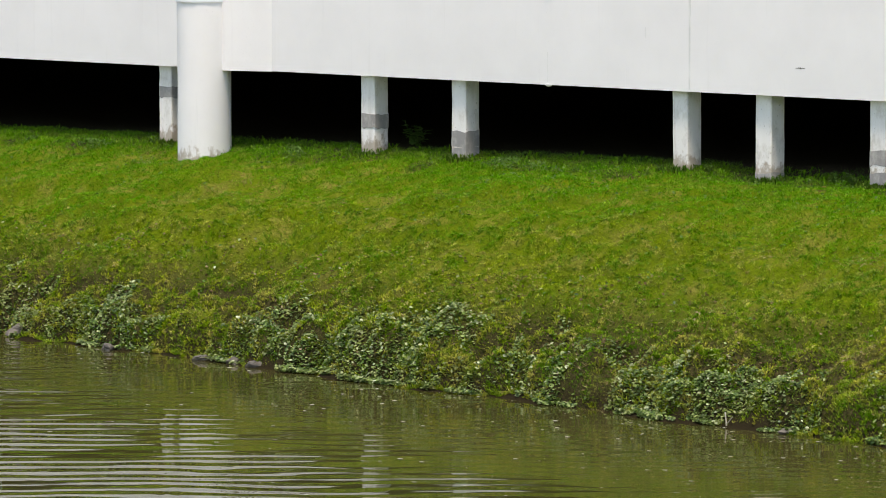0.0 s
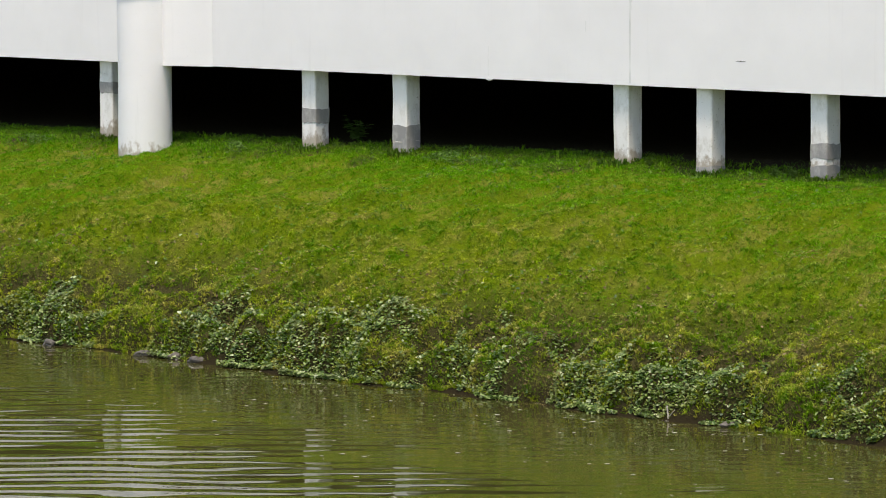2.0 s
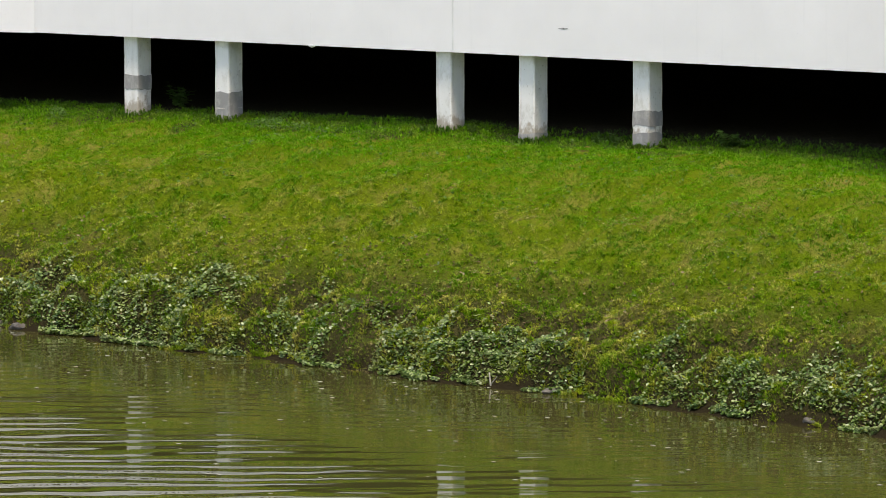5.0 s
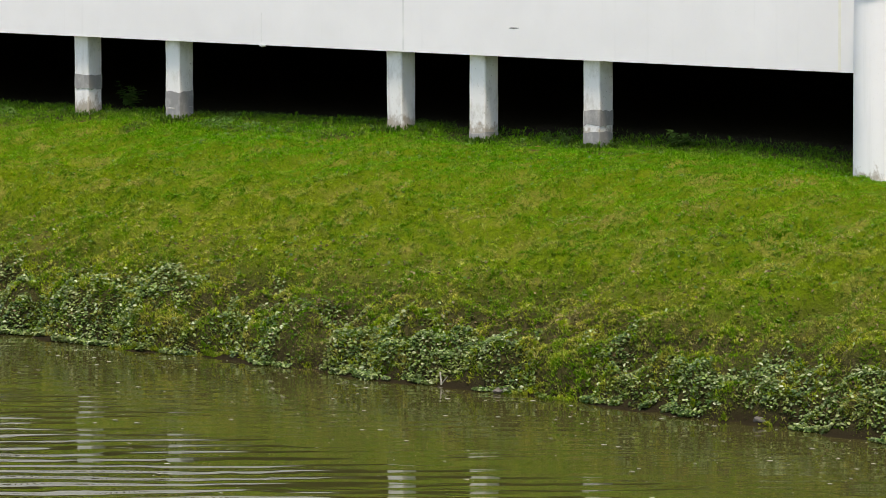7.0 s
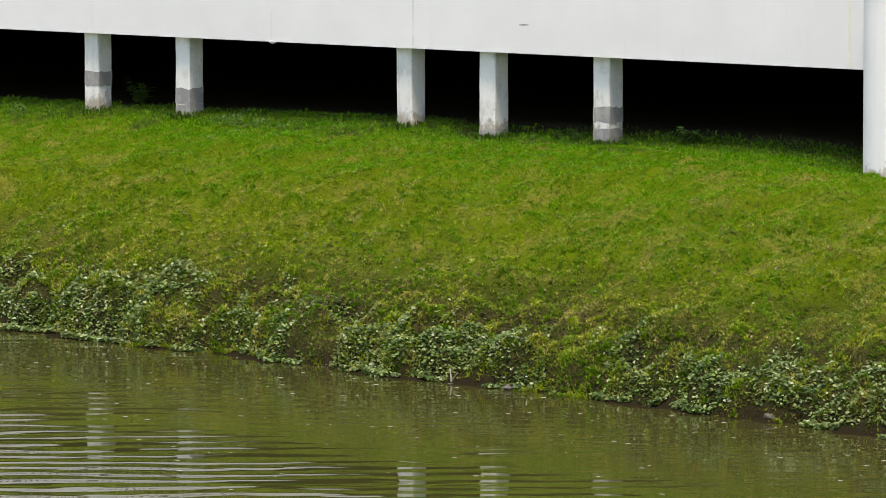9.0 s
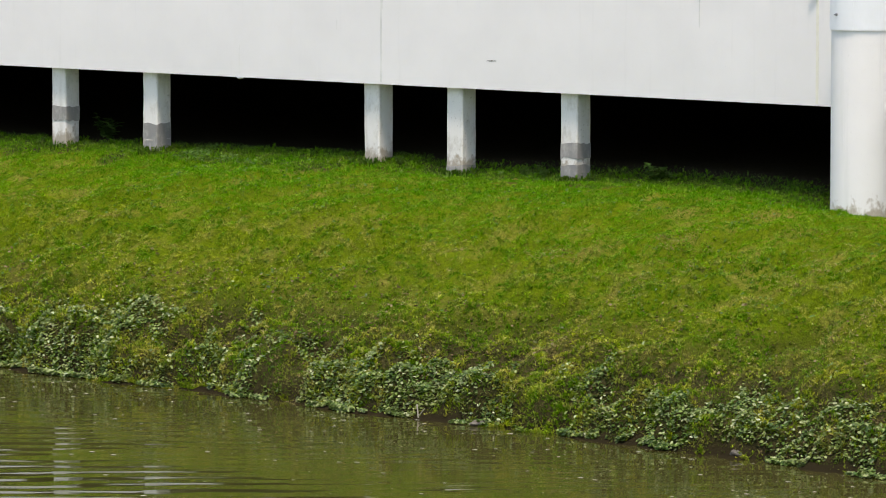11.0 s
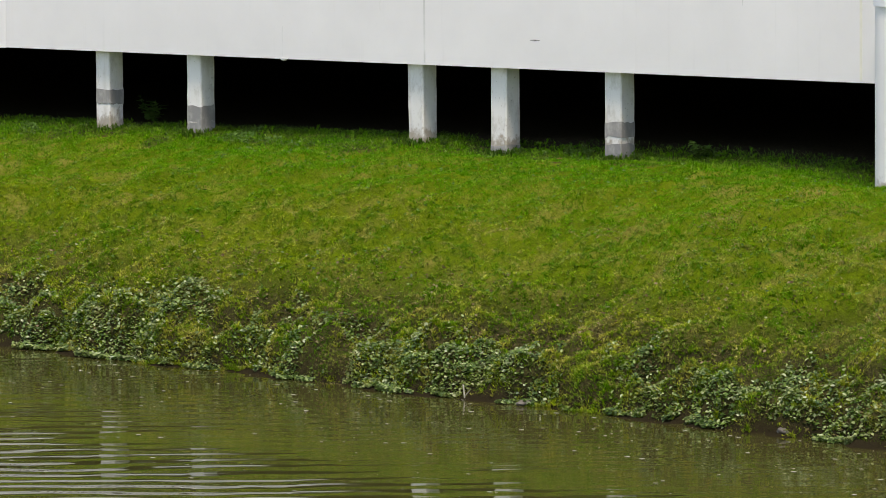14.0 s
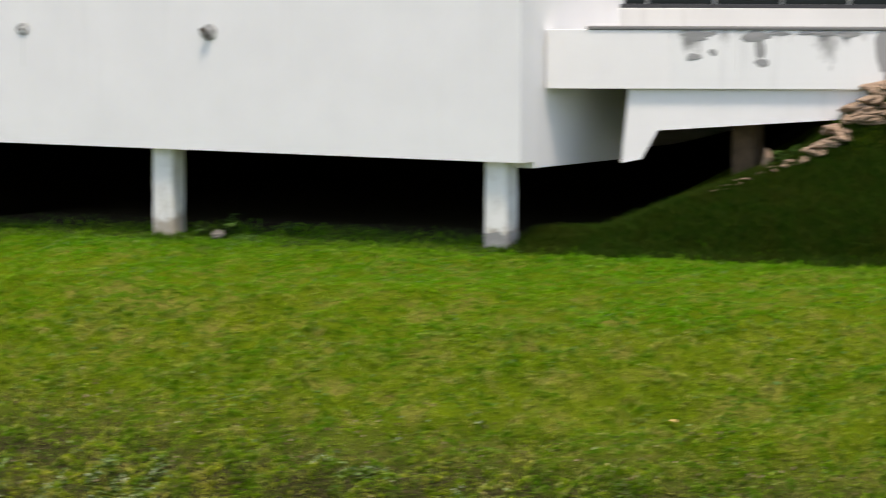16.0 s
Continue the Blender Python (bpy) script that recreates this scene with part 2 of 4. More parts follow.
def soil():
    m, nt, b = mat("earth_and_thatch", 0.95)
    b.inputs["Specular IOR Level"].default_value = 0.0
    p = coords(nt, space="World")
    f = noise_fac(nt, p, 2.2, 6, 0.6)
    g = noise_fac(nt, p, 28, 5, 0.7)
    c = ramp(nt, f, [(0.3, (0.07, 0.115, 0.004)), (0.5, (0.10, 0.145, 0.006)), (0.72, (0.20, 0.18, 0.04))])
    c = mix(nt, ramp(nt, g, [(0.4, (0, 0, 0)), (0.7, (0.5, 0.5, 0.5))]), c, (0.03, 0.032, 0.012))
    sep = nt.nodes.new("ShaderNodeSeparateXYZ")
    nt.links.new(p, sep.inputs[0])
    # Wet mud near the waterline; its dark tone also stands for shadows there.
    wet = nt.nodes.new("ShaderNodeMapRange")
    wet.inputs[1].default_value, wet.inputs[2].default_value, wet.inputs[3].default_value, wet.inputs[4].default_value = 0.03, 0.2, 1.0, 0.0
    nt.links.new(sep.outputs[2], wet.inputs[0])
    bank = nt.nodes.new("ShaderNodeMapRange")
    for i, v in ((1, 0.55), (2, 0.95), (3, 1.0), (4, 0.0)):
        bank.inputs[i].default_value = v
    nt.links.new(sep.outputs[2], bank.inputs[0])
    # Bank mud; its darkest tones also paint shade into gaps between leaves.
    mud = ramp(nt, g, [(0.35, (0.022, 0.024, 0.008)), (0.6, (0.055, 0.05, 0.02)), (0.75, (0.13, 0.105, 0.055))])
    c = mix(nt, bank.outputs[0], c, mud)
    # Bare earth under the building, darkened to paint in the shade there.
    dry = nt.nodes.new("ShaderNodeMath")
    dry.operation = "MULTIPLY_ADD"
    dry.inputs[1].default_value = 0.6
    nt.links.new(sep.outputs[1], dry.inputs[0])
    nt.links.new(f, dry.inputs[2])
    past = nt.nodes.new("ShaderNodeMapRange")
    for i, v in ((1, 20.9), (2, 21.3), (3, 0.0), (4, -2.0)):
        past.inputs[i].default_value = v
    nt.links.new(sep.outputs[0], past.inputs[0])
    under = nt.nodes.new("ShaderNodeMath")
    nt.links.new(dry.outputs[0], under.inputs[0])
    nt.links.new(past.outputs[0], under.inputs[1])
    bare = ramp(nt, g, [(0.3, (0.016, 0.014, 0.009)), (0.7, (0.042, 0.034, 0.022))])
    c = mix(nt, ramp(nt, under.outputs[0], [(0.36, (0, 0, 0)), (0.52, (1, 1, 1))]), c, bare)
    c = mix(nt, wet.outputs[0], c, (0.022, 0.018, 0.010))
    nt.links.new(c, b.inputs["Base Color"])
    bump(nt, b, g, 0.8, 0.03)
    return m


SOIL = soil()


def murky_water():
    m, nt, b = mat("murky_green_water", 0.02)
    b.inputs["IOR"].default_value = 1.5
    turn = (0, 0, radians(-43))
    f = noise_fac(nt, coords(nt, (0.15, 0.3, 1), turn, "World"), 1.0, 3)
    c = ramp(nt, f, [(0.3, (0.040, 0.040, 0.012)), (0.7, (0.058, 0.056, 0.016))])
    nt.links.new(c, b.inputs["Base Color"])
    train = nt.nodes.new("ShaderNodeTexWave")
    train.wave_type, train.bands_direction, train.wave_profile = "BANDS", "Y", "SIN"
    for key, v in (("Scale", 0.82), ("Distortion", 6.0), ("Detail", 2.0), ("Detail Scale", 0.9), ("Detail Roughness", 0.5)):
        train.inputs[key].default_value = v
    nt.links.new(coords(nt, (0.85, 1.0, 1.0), turn, "World"), train.inputs["Vector"])
    gust = noise_fac(nt, coords(nt, (0.45, 0.9, 1), turn, "World"), 1.0, 2, 0.5)
    long_rip = mix(nt, 1.0, train.outputs["Color"], ramp(nt, gust, [(0.36, (0.1, 0.1, 0.1)), (0.62, (1.3, 1.3, 1.3))]), "MULTIPLY")
    fine = noise_fac(nt, coords(nt, (1.3, 7.0, 1), turn, "World"), 1.0, 2, 0.5)
    open_water = nt.nodes.new("ShaderNodeMapRange")
    for i, v in ((1, -3.6), (2, -6.2), (3, 0.30), (4, 1.25)):
        open_water.inputs[i].default_value = v
    reach = nt.nodes.new("ShaderNodeVectorMath")
    reach.operation = "DOT_PRODUCT"
    reach.inputs[1].default_value = (0.35, 1.0, 0.0)
    nt.links.new(coords(nt, space="World"), reach.inputs[0])
    nt.links.new(reach.outputs["Value"], open_water.inputs[0])
    swell = mix(nt, 1.0, long_rip, open_water.outputs[0], "MULTIPLY")
    h = mix(nt, 0.22, swell, fine)
    bump(nt, b, h, 1.0, 0.0085)
    return m


WATER = murky_water()


# ---- mesh helpers ----
def part(name, bm, material, parent=None, label="", smooth=False):
    me = bpy.data.meshes.new(name)
    bm.to_mesh(me)
    bm.free()
    if smooth:
        me.polygons.foreach_set("use_smooth", [True] * len(me.polygons))
    me.materials.append(material)
    ob = new(name, me)
    if parent:
        ob.parent = parent
    if label:
        tagged(ob, label)
    return ob


def empty(name, x, y, z, label, category, group="", kind=""):
    ob = new(name)
    ob.location = (x, y, z)
    return tagged(ob, label, category, group, kind)


def box(bm, x0, x1, y0, y1, z0, z1, bev=0.0):
    r = bmesh.ops.create_cube(bm, size=1.0, matrix=Matrix.Translation(((x0 + x1) / 2, (y0 + y1) / 2, (z0 + z1) / 2)) @ Matrix.Diagonal((x1 - x0, y1 - y0, z1 - z0, 1)))
    if bev:
        es = list({e for v in r["verts"] for e in v.link_edges})
        bmesh.ops.bevel(bm, geom=es, offset=bev, segments=1, affect="EDGES")
    return bm


def rod(bm, a, b, r, seg=10, r2=None):
    a, b = Vector(a), Vector(b)
    m = Matrix.Translation((a + b) / 2) @ (b - a).to_track_quat("Z", "Y").to_matrix().to_4x4()
    bmesh.ops.create_cone(bm, cap_ends=True, segments=seg, radius1=r, radius2=r if r2 is None else r2, depth=(b - a).length, matrix=m)
    return bm


def prism(bm, outline, z0, z1):
    """Upright prism over a flat outline of (x, y)."""
    lo = [bm.verts.new((x, y, z0)) for x, y in outline]
    hi = [bm.verts.new((x, y, z1)) for x, y in outline]
    n = len(outline)
    for i in range(n):
        bm.faces.new((lo[i], lo[(i + 1) % n], hi[(i + 1) % n], hi[i]))
    bm.faces.new(hi)
    bm.faces.new(lo[::-1])
    bmesh.ops.recalc_face_normals(bm, faces=bm.faces)
    return bm


def tube(bm, pts, r, seg=8):
    for a, b in zip(pts, pts[1:]):
        rod(bm, a, b, r, seg)
    for p in pts[1:-1]:
        bmesh.ops.create_icosphere(bm, subdivisions=1, radius=r * 1.02, matrix=Matrix.Translation(p))
    return bm


def boulder(bm, sx, sy, sz, seed, sub=2, rough=0.35):
    bmesh.ops.create_icosphere(bm, subdivisions=sub, radius=1.0)
    off = Vector((seed * 3.1, seed * 1.7, seed * 0.9))
    for v in bm.verts:
        k = 1 + rough * noise.noise(v.co * 1.1 + off) + 0.4 * rough * noise.noise(v.co * 3.0 + off)
        v.co = Vector((v.co.x * sx, v.co.y * sy, v.co.z * sz)) * k
    return bm


def nB():
    return bmesh.new()


# ---- value noise on arrays ----
RNG = np.random.default_rng(7)
LAT = RNG.random((256, 256))


def vnoise(x, y, s):
    x, y = np.asarray(x) * s + 31.7, np.asarray(y) * s + 17.3
    i, j = np.floor(x).astype(int), np.floor(y).astype(int)
    u, v = x - i, y - j
    u, v = u * u * (3 - 2 * u), v * v * (3 - 2 * v)
    a = LAT[i % 256, j % 256] * (1 - u) + LAT[(i + 1) % 256, j % 256] * u
    b = LAT[i % 256, (j + 1) % 256] * (1 - u) + LAT[(i + 1) % 256, (j + 1) % 256] * u
    return a * (1 - v) + b * v - 0.5


def sstep(a, b, t):
    t = np.clip((np.asarray(t, float) - a) / (b - a), 0, 1)
    return t * t * (3 - 2 * t)


def bank_y(x):
    """The line of the water's edge."""
    xc = np.clip(x, -60, 60)
    return -3.93 - 0.078 * (xc - 1) + 0.28 * vnoise(xc, 0, 0.55) + 0.18 * vnoise(xc, 9, 1.7) + 0.12 * vnoise(xc, 5, 4.3) + 0.06 * vnoise(xc, 3, 9.0) - 0.35 * sstep(19.6, 21.5, x)


POCKETS = ((9.3, -4.09), (8.8, -4.2), (12.11, -4.12), (14.79, -4.49), (10.6, -4.08), (12.52, -3.92), (6.22, -4.33), (14.42, -4.65), (1.24, -3.72), (2.01, -3.46), (3.9, -3.26), (5.29, -3.86), (15.4, -3.6), (17.29, -4.9), (1.35, -3.98), (1.6, -4.02), (13.12, -4.78), (16.7, -5.06), (4.95, -3.72))
WORN = ((10.41, -2.3), (11.53, -2.05), (10.4, -3.17), (7.92, -3.22), (13.2, -2.73), (13.79, -2.56), (14.94, -2.87), (13.03, -3.94), (4.01, -1.44), (8.85, -1.8), (12.89, -1.94), (1.81, -1.17), (-0.45, -0.45), (-0.1, -0.5), (14.56, -2.26), (16.17, -3.21), (14.35, -1.64))


def spots(x, y, places, rx, ry):
    """1 in the middle of the places named, falling to 0, with ragged outlines."""
    m = np.zeros(np.shape(x))
    for px, py in places:
        m = np.maximum(m, np.exp(-(((x - px) - 0.5 * (y - py)) / rx) ** 2 - ((y - py) / ry) ** 2))
    return np.clip(m * (1 + 1.6 * vnoise(x, y, 7.0)), 0, 1)


def hollow(x, y):
    """Worn, slumped pockets along the bank, where the earth lies bare."""
    d = y - bank_y(x)
    m = vnoise(0.55 * x, y, 3.0) + 0.5 * vnoise(x, y, 6.0)
    return 0.85 * sstep(0.25, 0.6, spots(x, y, POCKETS, 0.34, 0.17)) + 0.15 * sstep(0.33, 0.46, m) * sstep(0.15, 0.35, d) * (1 - sstep(1.1, 1.6, d))


def ground_z(x, y):
    """Height of the earth: river bed, low eroded bank, grassed slope, level strip at the building, far bank."""
    x, y = np.asarray(x, float), np.asarray(y, float)
    yb = bank_y(x)
    top = 1.66 + 0.008 * np.clip(x, -20, 24)
    u = np.clip((y - yb) / (0.0 - yb), 0, 1.0)
    slope = (top - 0.24) * (1 - (1 - u) ** 1.55)
    step = 0.24 * sstep(-0.06, 0.14, y - yb)
    z = slope + step
    z = np.where(y < yb, 0.24 * sstep(-0.06, 0.14, y - yb) - 1.3 * sstep(0, 3.5, yb - y), z)
    r, q = 0.8 * x + 0.6 * y, -0.6 * x + 0.8 * y
    lumps = (0.20 * vnoise(x, y, 0.9) + 0.19 * vnoise(r * 0.4, q, 2.3) + 0.10 * vnoise(r * 0.5, q, 4.7)) * sstep(0.0, 0.5, y - yb) * (1 - 0.7 * sstep(0.35, 0.9, u))
    tussock = (0.16 * vnoise(0.45 * r, q, 2.0) + 0.10 * vnoise(0.8 * x, y, 4.4) + 0.04 * vnoise(x, y, 8.3)) * sstep(0.2, 0.8, y - yb) * (1 - 0.55 * sstep(0.5, 1.0, u))
    tussock = tussock + (0.075 * vnoise(x, y, 9.5) + 0.050 * vnoise(0.7 * x, y, 17.0)) * sstep(0.1, 0.6, y - yb) * (1 - 0.6 * sstep(-2.2, -1.2, y)) * (1 - sstep(-0.6, 0.0, y))
    edge = (0.20 * vnoise(x, y, 3.1) + 0.14 * vnoise(x, y, 6.5)) * sstep(-0.2, 0.1, y - yb) * (1 - sstep(0.5, 1.3, y - yb))
    z = z + np.where(y < 1.0, lumps + edge + tussock, 0) * (1 - 0.85 * sstep(-0.6, 0.1, y)) - 0.15 * hollow(x, y)
    z = z + 0.16 * sstep(0.0, 0.7, y) + 0.075 * (1 - sstep(7.4, 8.2, x)) * (sstep(-0.45, 0.1, y) - sstep(0.2, 0.7, y))
    wx, wy = (x - 21.18) * 0.866 + (y - 0.4) * 0.5, -(x - 21.18) * 0.5 + (y - 0.4) * 0.866
    crest = np.maximum(0.23 + 0.577 * (x - 21.18), 0.5)
    z = z + 0.375 * np.clip(wx - 0.53, 0, 3.2) * np.clip((y - 0.25) / (crest - 0.25), 0, 1) ** 0.85 * sstep(20.9, 21.6, x)
    z = z + 0.34 * sstep(2.1, 3.1, wx) * sstep(-0.42, -0.08, wy)
    z = z - 0.19 * np.exp(-((x - 13.9) / 1.2) ** 2) * sstep(-0.9, -0.1, y)
    far = sstep(-34.0, -38.0, y)
    z = z * (1 - far) + 3.45 * far
    return z


# ---- ground and water ----
def axis(dense0, dense1, step, ends):
    mid = np.arange(dense0, dense1 + 1e-6, step)
    lo = dense0 - np.array([1, 2.5, 6, 14, 30, 70, 180, 500, 1500, 3000])[::-1]
    hi = dense1 + np.array([1, 2.5, 6, 14, 30, 70, 180, 500, 1500, 3000])
    return np.concatenate([lo, mid, hi])


def grid_mesh(name, xs, ys, zf, material):
    X, Y = np.meshgrid(xs, ys, indexing="ij")
    Z = zf(X, Y)
    v = np.stack([X, Y, Z], -1).reshape(-1, 3)
    n, k = len(xs), len(ys)
    i = (np.arange(n - 1)[:, None] * k + np.arange(k - 1)[None, :]).ravel()
    f = np.stack([i, i + k, i + k + 1, i + 1], 1)
    me = bpy.data.meshes.new(name)
    me.from_pydata(v.tolist(), [], f.tolist())
    me.polygons.foreach_set("use_smooth", [True] * len(me.polygons))
    me.materials.append(material)
    return new(name, me)


ys = np.concatenate([[-3000, -1500, -500, -180, -80, -50, -42, -39, -38, -37, -36, -35, -34, -33, -30, -24, -18, -13, -10, -9], np.arange(-7.5, 3.01, 0.06), [3.6, 4.5, 6, 8, 11, 14.2, 18, 26, 40, 80, 180, 500, 1500, 3000]])
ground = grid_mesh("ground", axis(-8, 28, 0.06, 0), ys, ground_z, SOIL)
tagged(ground, "sloping earth bank under rough mown grass", "ground", kind="structure")
wb = nB()
bmesh.ops.create_grid(wb, x_segments=1, y_segments=1, size=1)
water = part("water", wb, WATER)
water.scale, water.location = (1500, 17.5, 1), (0, -19.5, 0)
tagged(water, "murky olive green canal water with light ripples", "water", kind="structure")

# ---- building: raised white structure over the bank ----
ZB, ZT, XE = 2.62, 3.92, 21.15
wall_south = empty("wall_south", 0, 0, ZB, "white painted concrete edge beam along the raised floor", "wall", kind="structure")


def rel(ob, parent):
    ob.parent = parent
    ob.matrix_parent_inverse = Matrix.Translation(parent.location).inverted()
    return ob


JOINTS = [-40, -13.5, -6.4, 7.385, 15.3, XE]
for a, b in zip(JOINTS, JOINTS[1:]):
    bm = box(nB(), a, b, 0, 0.25, ZB, 4.5 if b == XE else ZT)
    rel(part("wall_panel", bm, WHITE), wall_south)
rel(part("joint_strip", box(nB(), 7.362, 7.386, -0.002, 0.002, ZB + 0.02, 3.62), SEALANT, None, "grey sealed panel joint"), wall_south)
rel(part("coping", box(nB(), -40, 15.298, -0.004, 0.42, ZT, ZT + 0.06, 0.004), LEDGE, None, "white concrete coping"), wall_south)
rel(part("stain", box(nB(), 12.975, 13.005, -0.003, 0.002, ZB + 0.02, 3.66), STAIN, None, "yellowed run of water stain"), wall_south)
rel(part("crack", box(nB(), 5.358, 5.363, -0.0015, 0.002, ZB + 0.03, ZB + 0.34), SEALANT, None, "hairline crack"), wall_south)
rel(part("crack", box(nB(), 6.755, 6.762, -0.0015, 0.002, 3.15, 3.26), SEALANT, None, "hairline crack"), wall_south)
chip = rel(part("chipped_edge", boulder(nB(), 0.05, 0.02, 0.022, 4, 1), WHITE, None, "broken lump on the lower edge"), wall_south)
chip.location = (5.36, 0.01, ZB)

floor_slab = part("floor_slab", box(nB(), -40, XE - 0.02, 0.252, 15, 2.9, 3.3), SOFFIT)
tagged(floor_slab, "bare concrete underside of the raised floor", "ceiling", kind="structure")
# Unseen walls, added to close the undercroft so that it stays dark.
wall_north = part("wall_north", box(nB(), -40, 40, 14, 14.3, 0.5, 7.5), SOFFIT)
tagged(wall_north, "unseen bare concrete wall added to close the back of the undercroft", "wall", kind="structure")
wall_west = part("wall_west", box(nB(), -40.3, -40, 0, 14.3, 0.5, 7.5), SOFFIT)
tagged(wall_west, "unseen bare concrete wall added to close the west end of the undercroft", "wall", kind="structure")
wall_upper = part("wall_upper", box(nB(), -40, XE - 0.1, 1.3, 1.5, 3.3, 8.5), WHITE)
tagged(wall_upper, "white painted wall behind the walkway railing", "wall", kind="structure")
walkway = part("walkway", box(nB(), -40, XE - 0.02, 0.252, 1.298, 3.302, ZT - 0.06), GREYWALL)
tagged(walkway, "concrete walkway behind the white edge beam", "walkway", kind="structure")
roof = part("roof", box(nB(), -40, XE - 0.1, 1.3, 14.3, 8.5, 8.8), WHITE)
tagged(roof, "flat white concrete roof slab", "roof", kind="structure")

# end face of the raised structure
wall_east = empty("wall_east", XE, 0, ZB, "white concrete end wall with a stepped lower edge", "wall", kind="structure")
rel(part("end_panel", box(nB(), XE - 0.25, XE, 0.251, 1.96, 2.56, 8.4, 0.006), WHITE), wall_east)


# walkway wing that leaves the end wall at an angle
WING = Matrix.Translation((21.18, 0.40, 0)) @ Matrix.Rotation(radians(30), 4, "Z")
wing = new("wing_walkway")
wing.matrix_world = WING
tagged(wing, "white concrete walkway wing with stained parapet", "walkway", kind="structure")


def on_wing(name, x0, x1, y0, y1, z0, z1, material, label="", bev=0.006):
    return part(name, box(nB(), x0, x1, y0, y1, z0, z1, bev), material, wing, label)


for a, b in ((0.0, 1.07), (1.07, 1.65), (1.65, 2.62), (2.62, 3.6), (3.6, 4.6), (4.6, 9.0)):
    on_wing("parapet_panel", a + 0.0005, b - 0.0005, 0.0, 0.14, 3.25, 3.76, WHITE if b < 1.2 else STAINED, bev=0.0015)
on_wing("parapet_cap", 0.35, 9.0, -0.012, 0.16, 3.762, 3.79, GRIME, "blackened coping")


def tapered_beam():
    """Beam under the parapet, its lower edge lifted by a haunch near the end wall."""
    bm = nB()
    prof = [(0.655, 2.60), (0.83, 2.635), (0.97, 2.885), (2.33, 2.97), (6.0, 3.19), (9.0, 3.2), (9.0, 3.248), (0.72, 3.248)]
    lo = [bm.verts.new((x, 0.05, z)) for x, z in prof]
    hi = [bm.verts.new((x, 0.35, z)) for x, z in prof]
    n = len(prof)
    for i in range(n):
        bm.faces.new((lo[i], lo[(i + 1) % n], hi[(i + 1) % n], hi[i]))
    bm.faces.new(hi)
    bm.faces.new(lo[::-1])
    bmesh.ops.recalc_face_normals(bm, faces=bm.faces)
    return bm


part("haunched_beam", tapered_beam(), WHITE, wing, "white concrete beam with a sloping haunch")
# The slab's unseen depth is extended to shade the slope below.
on_wing("walkway_slab", 0.0, 9.0, 0.142, 6.0, 3.25, 3.4, GREYWALL)
# Grey colour stands in for shade from the storeys overhead.
on_wing("back_wall", -0.3, 9.0, 1.2, 1.4, 3.4, 3.91, LEDGE)
on_wing("back_wall_top", -0.3, 9.0, 1.2, 1.4, 5.6, 8.4, WHITE)
window = new("window_1")
window.matrix_world = WING
tagged(window, "dark ribbon window with grey metal frame", "window", kind="structure")
GLASS = plain("dark_window_glass", (0.02, 0.025, 0.03), 0.06, 0, 0.2, 3)
part("pane", box(nB(), 0.36, 9.0, 1.29, 1.31, 3.91, 5.6), GLASS, window)
for x in (0.3, 0.9, 1.5, 2.1, 2.7, 3.3, 4.2, 5.1, 6.0):
    part("mullion", box(nB(), x, x + 0.025, 1.26, 1.29, 3.91, 5.6), STEEL, window, "grey metal mullion")
part("frame", box(nB(), 0.36, 9.0, 1.22, 1.3, 3.912, 3.945), DARKSTEEL, window, "dark window frame")

def grime_mark(x, z, sx, sz, seed):
    """Dark weather stain on the parapet face."""
    ob = part("stain", boulder(nB(), sx, 0.004, sz, seed, 3, 0.8), MOULD, wing, "dark weather stain")
    ob.location = (x, -0.001, z)


for i, (x, z, sx, sz) in enumerate(((1.28, 3.53, 0.05, 0.03), (1.45, 3.57, 0.035, 0.025), (1.27, 3.72, 0.11, 0.035), (1.42, 3.73, 0.06, 0.022), (1.84, 3.71, 0.10, 0.06), (1.85, 3.60, 0.04, 0.10), (1.86, 3.48, 0.05, 0.03), (2.02, 3.735, 0.09, 0.02), (2.35, 3.735, 0.16, 0.02), (2.62, 3.73, 0.10, 0.03), (2.92, 3.60, 0.07, 0.15), (3.05, 3.45, 0.10, 0.16))):
    grime_mark(x, z, sx, sz, i + 3)


# pier heads: blocks on the beam with one splayed side
def pier_head(x):
    bm = prism(nB(), [(x - 0.25, -0.002), (x - 0.25, -0.19), (x + 0.34, -0.20), (x + 0.90, -0.002)], ZB - 0.004, 3.69)
    ob = part("pier_head", bm, WHITE)
    tagged(ob, "white concrete corbel block splayed beside the pier", "corbel", "pier heads", "structure")


PIERS = [(0.22, -0.2, 1.50), (13.69, -0.2, 1.52)]
for px, py, pz in PIERS:
    pier_head(px)


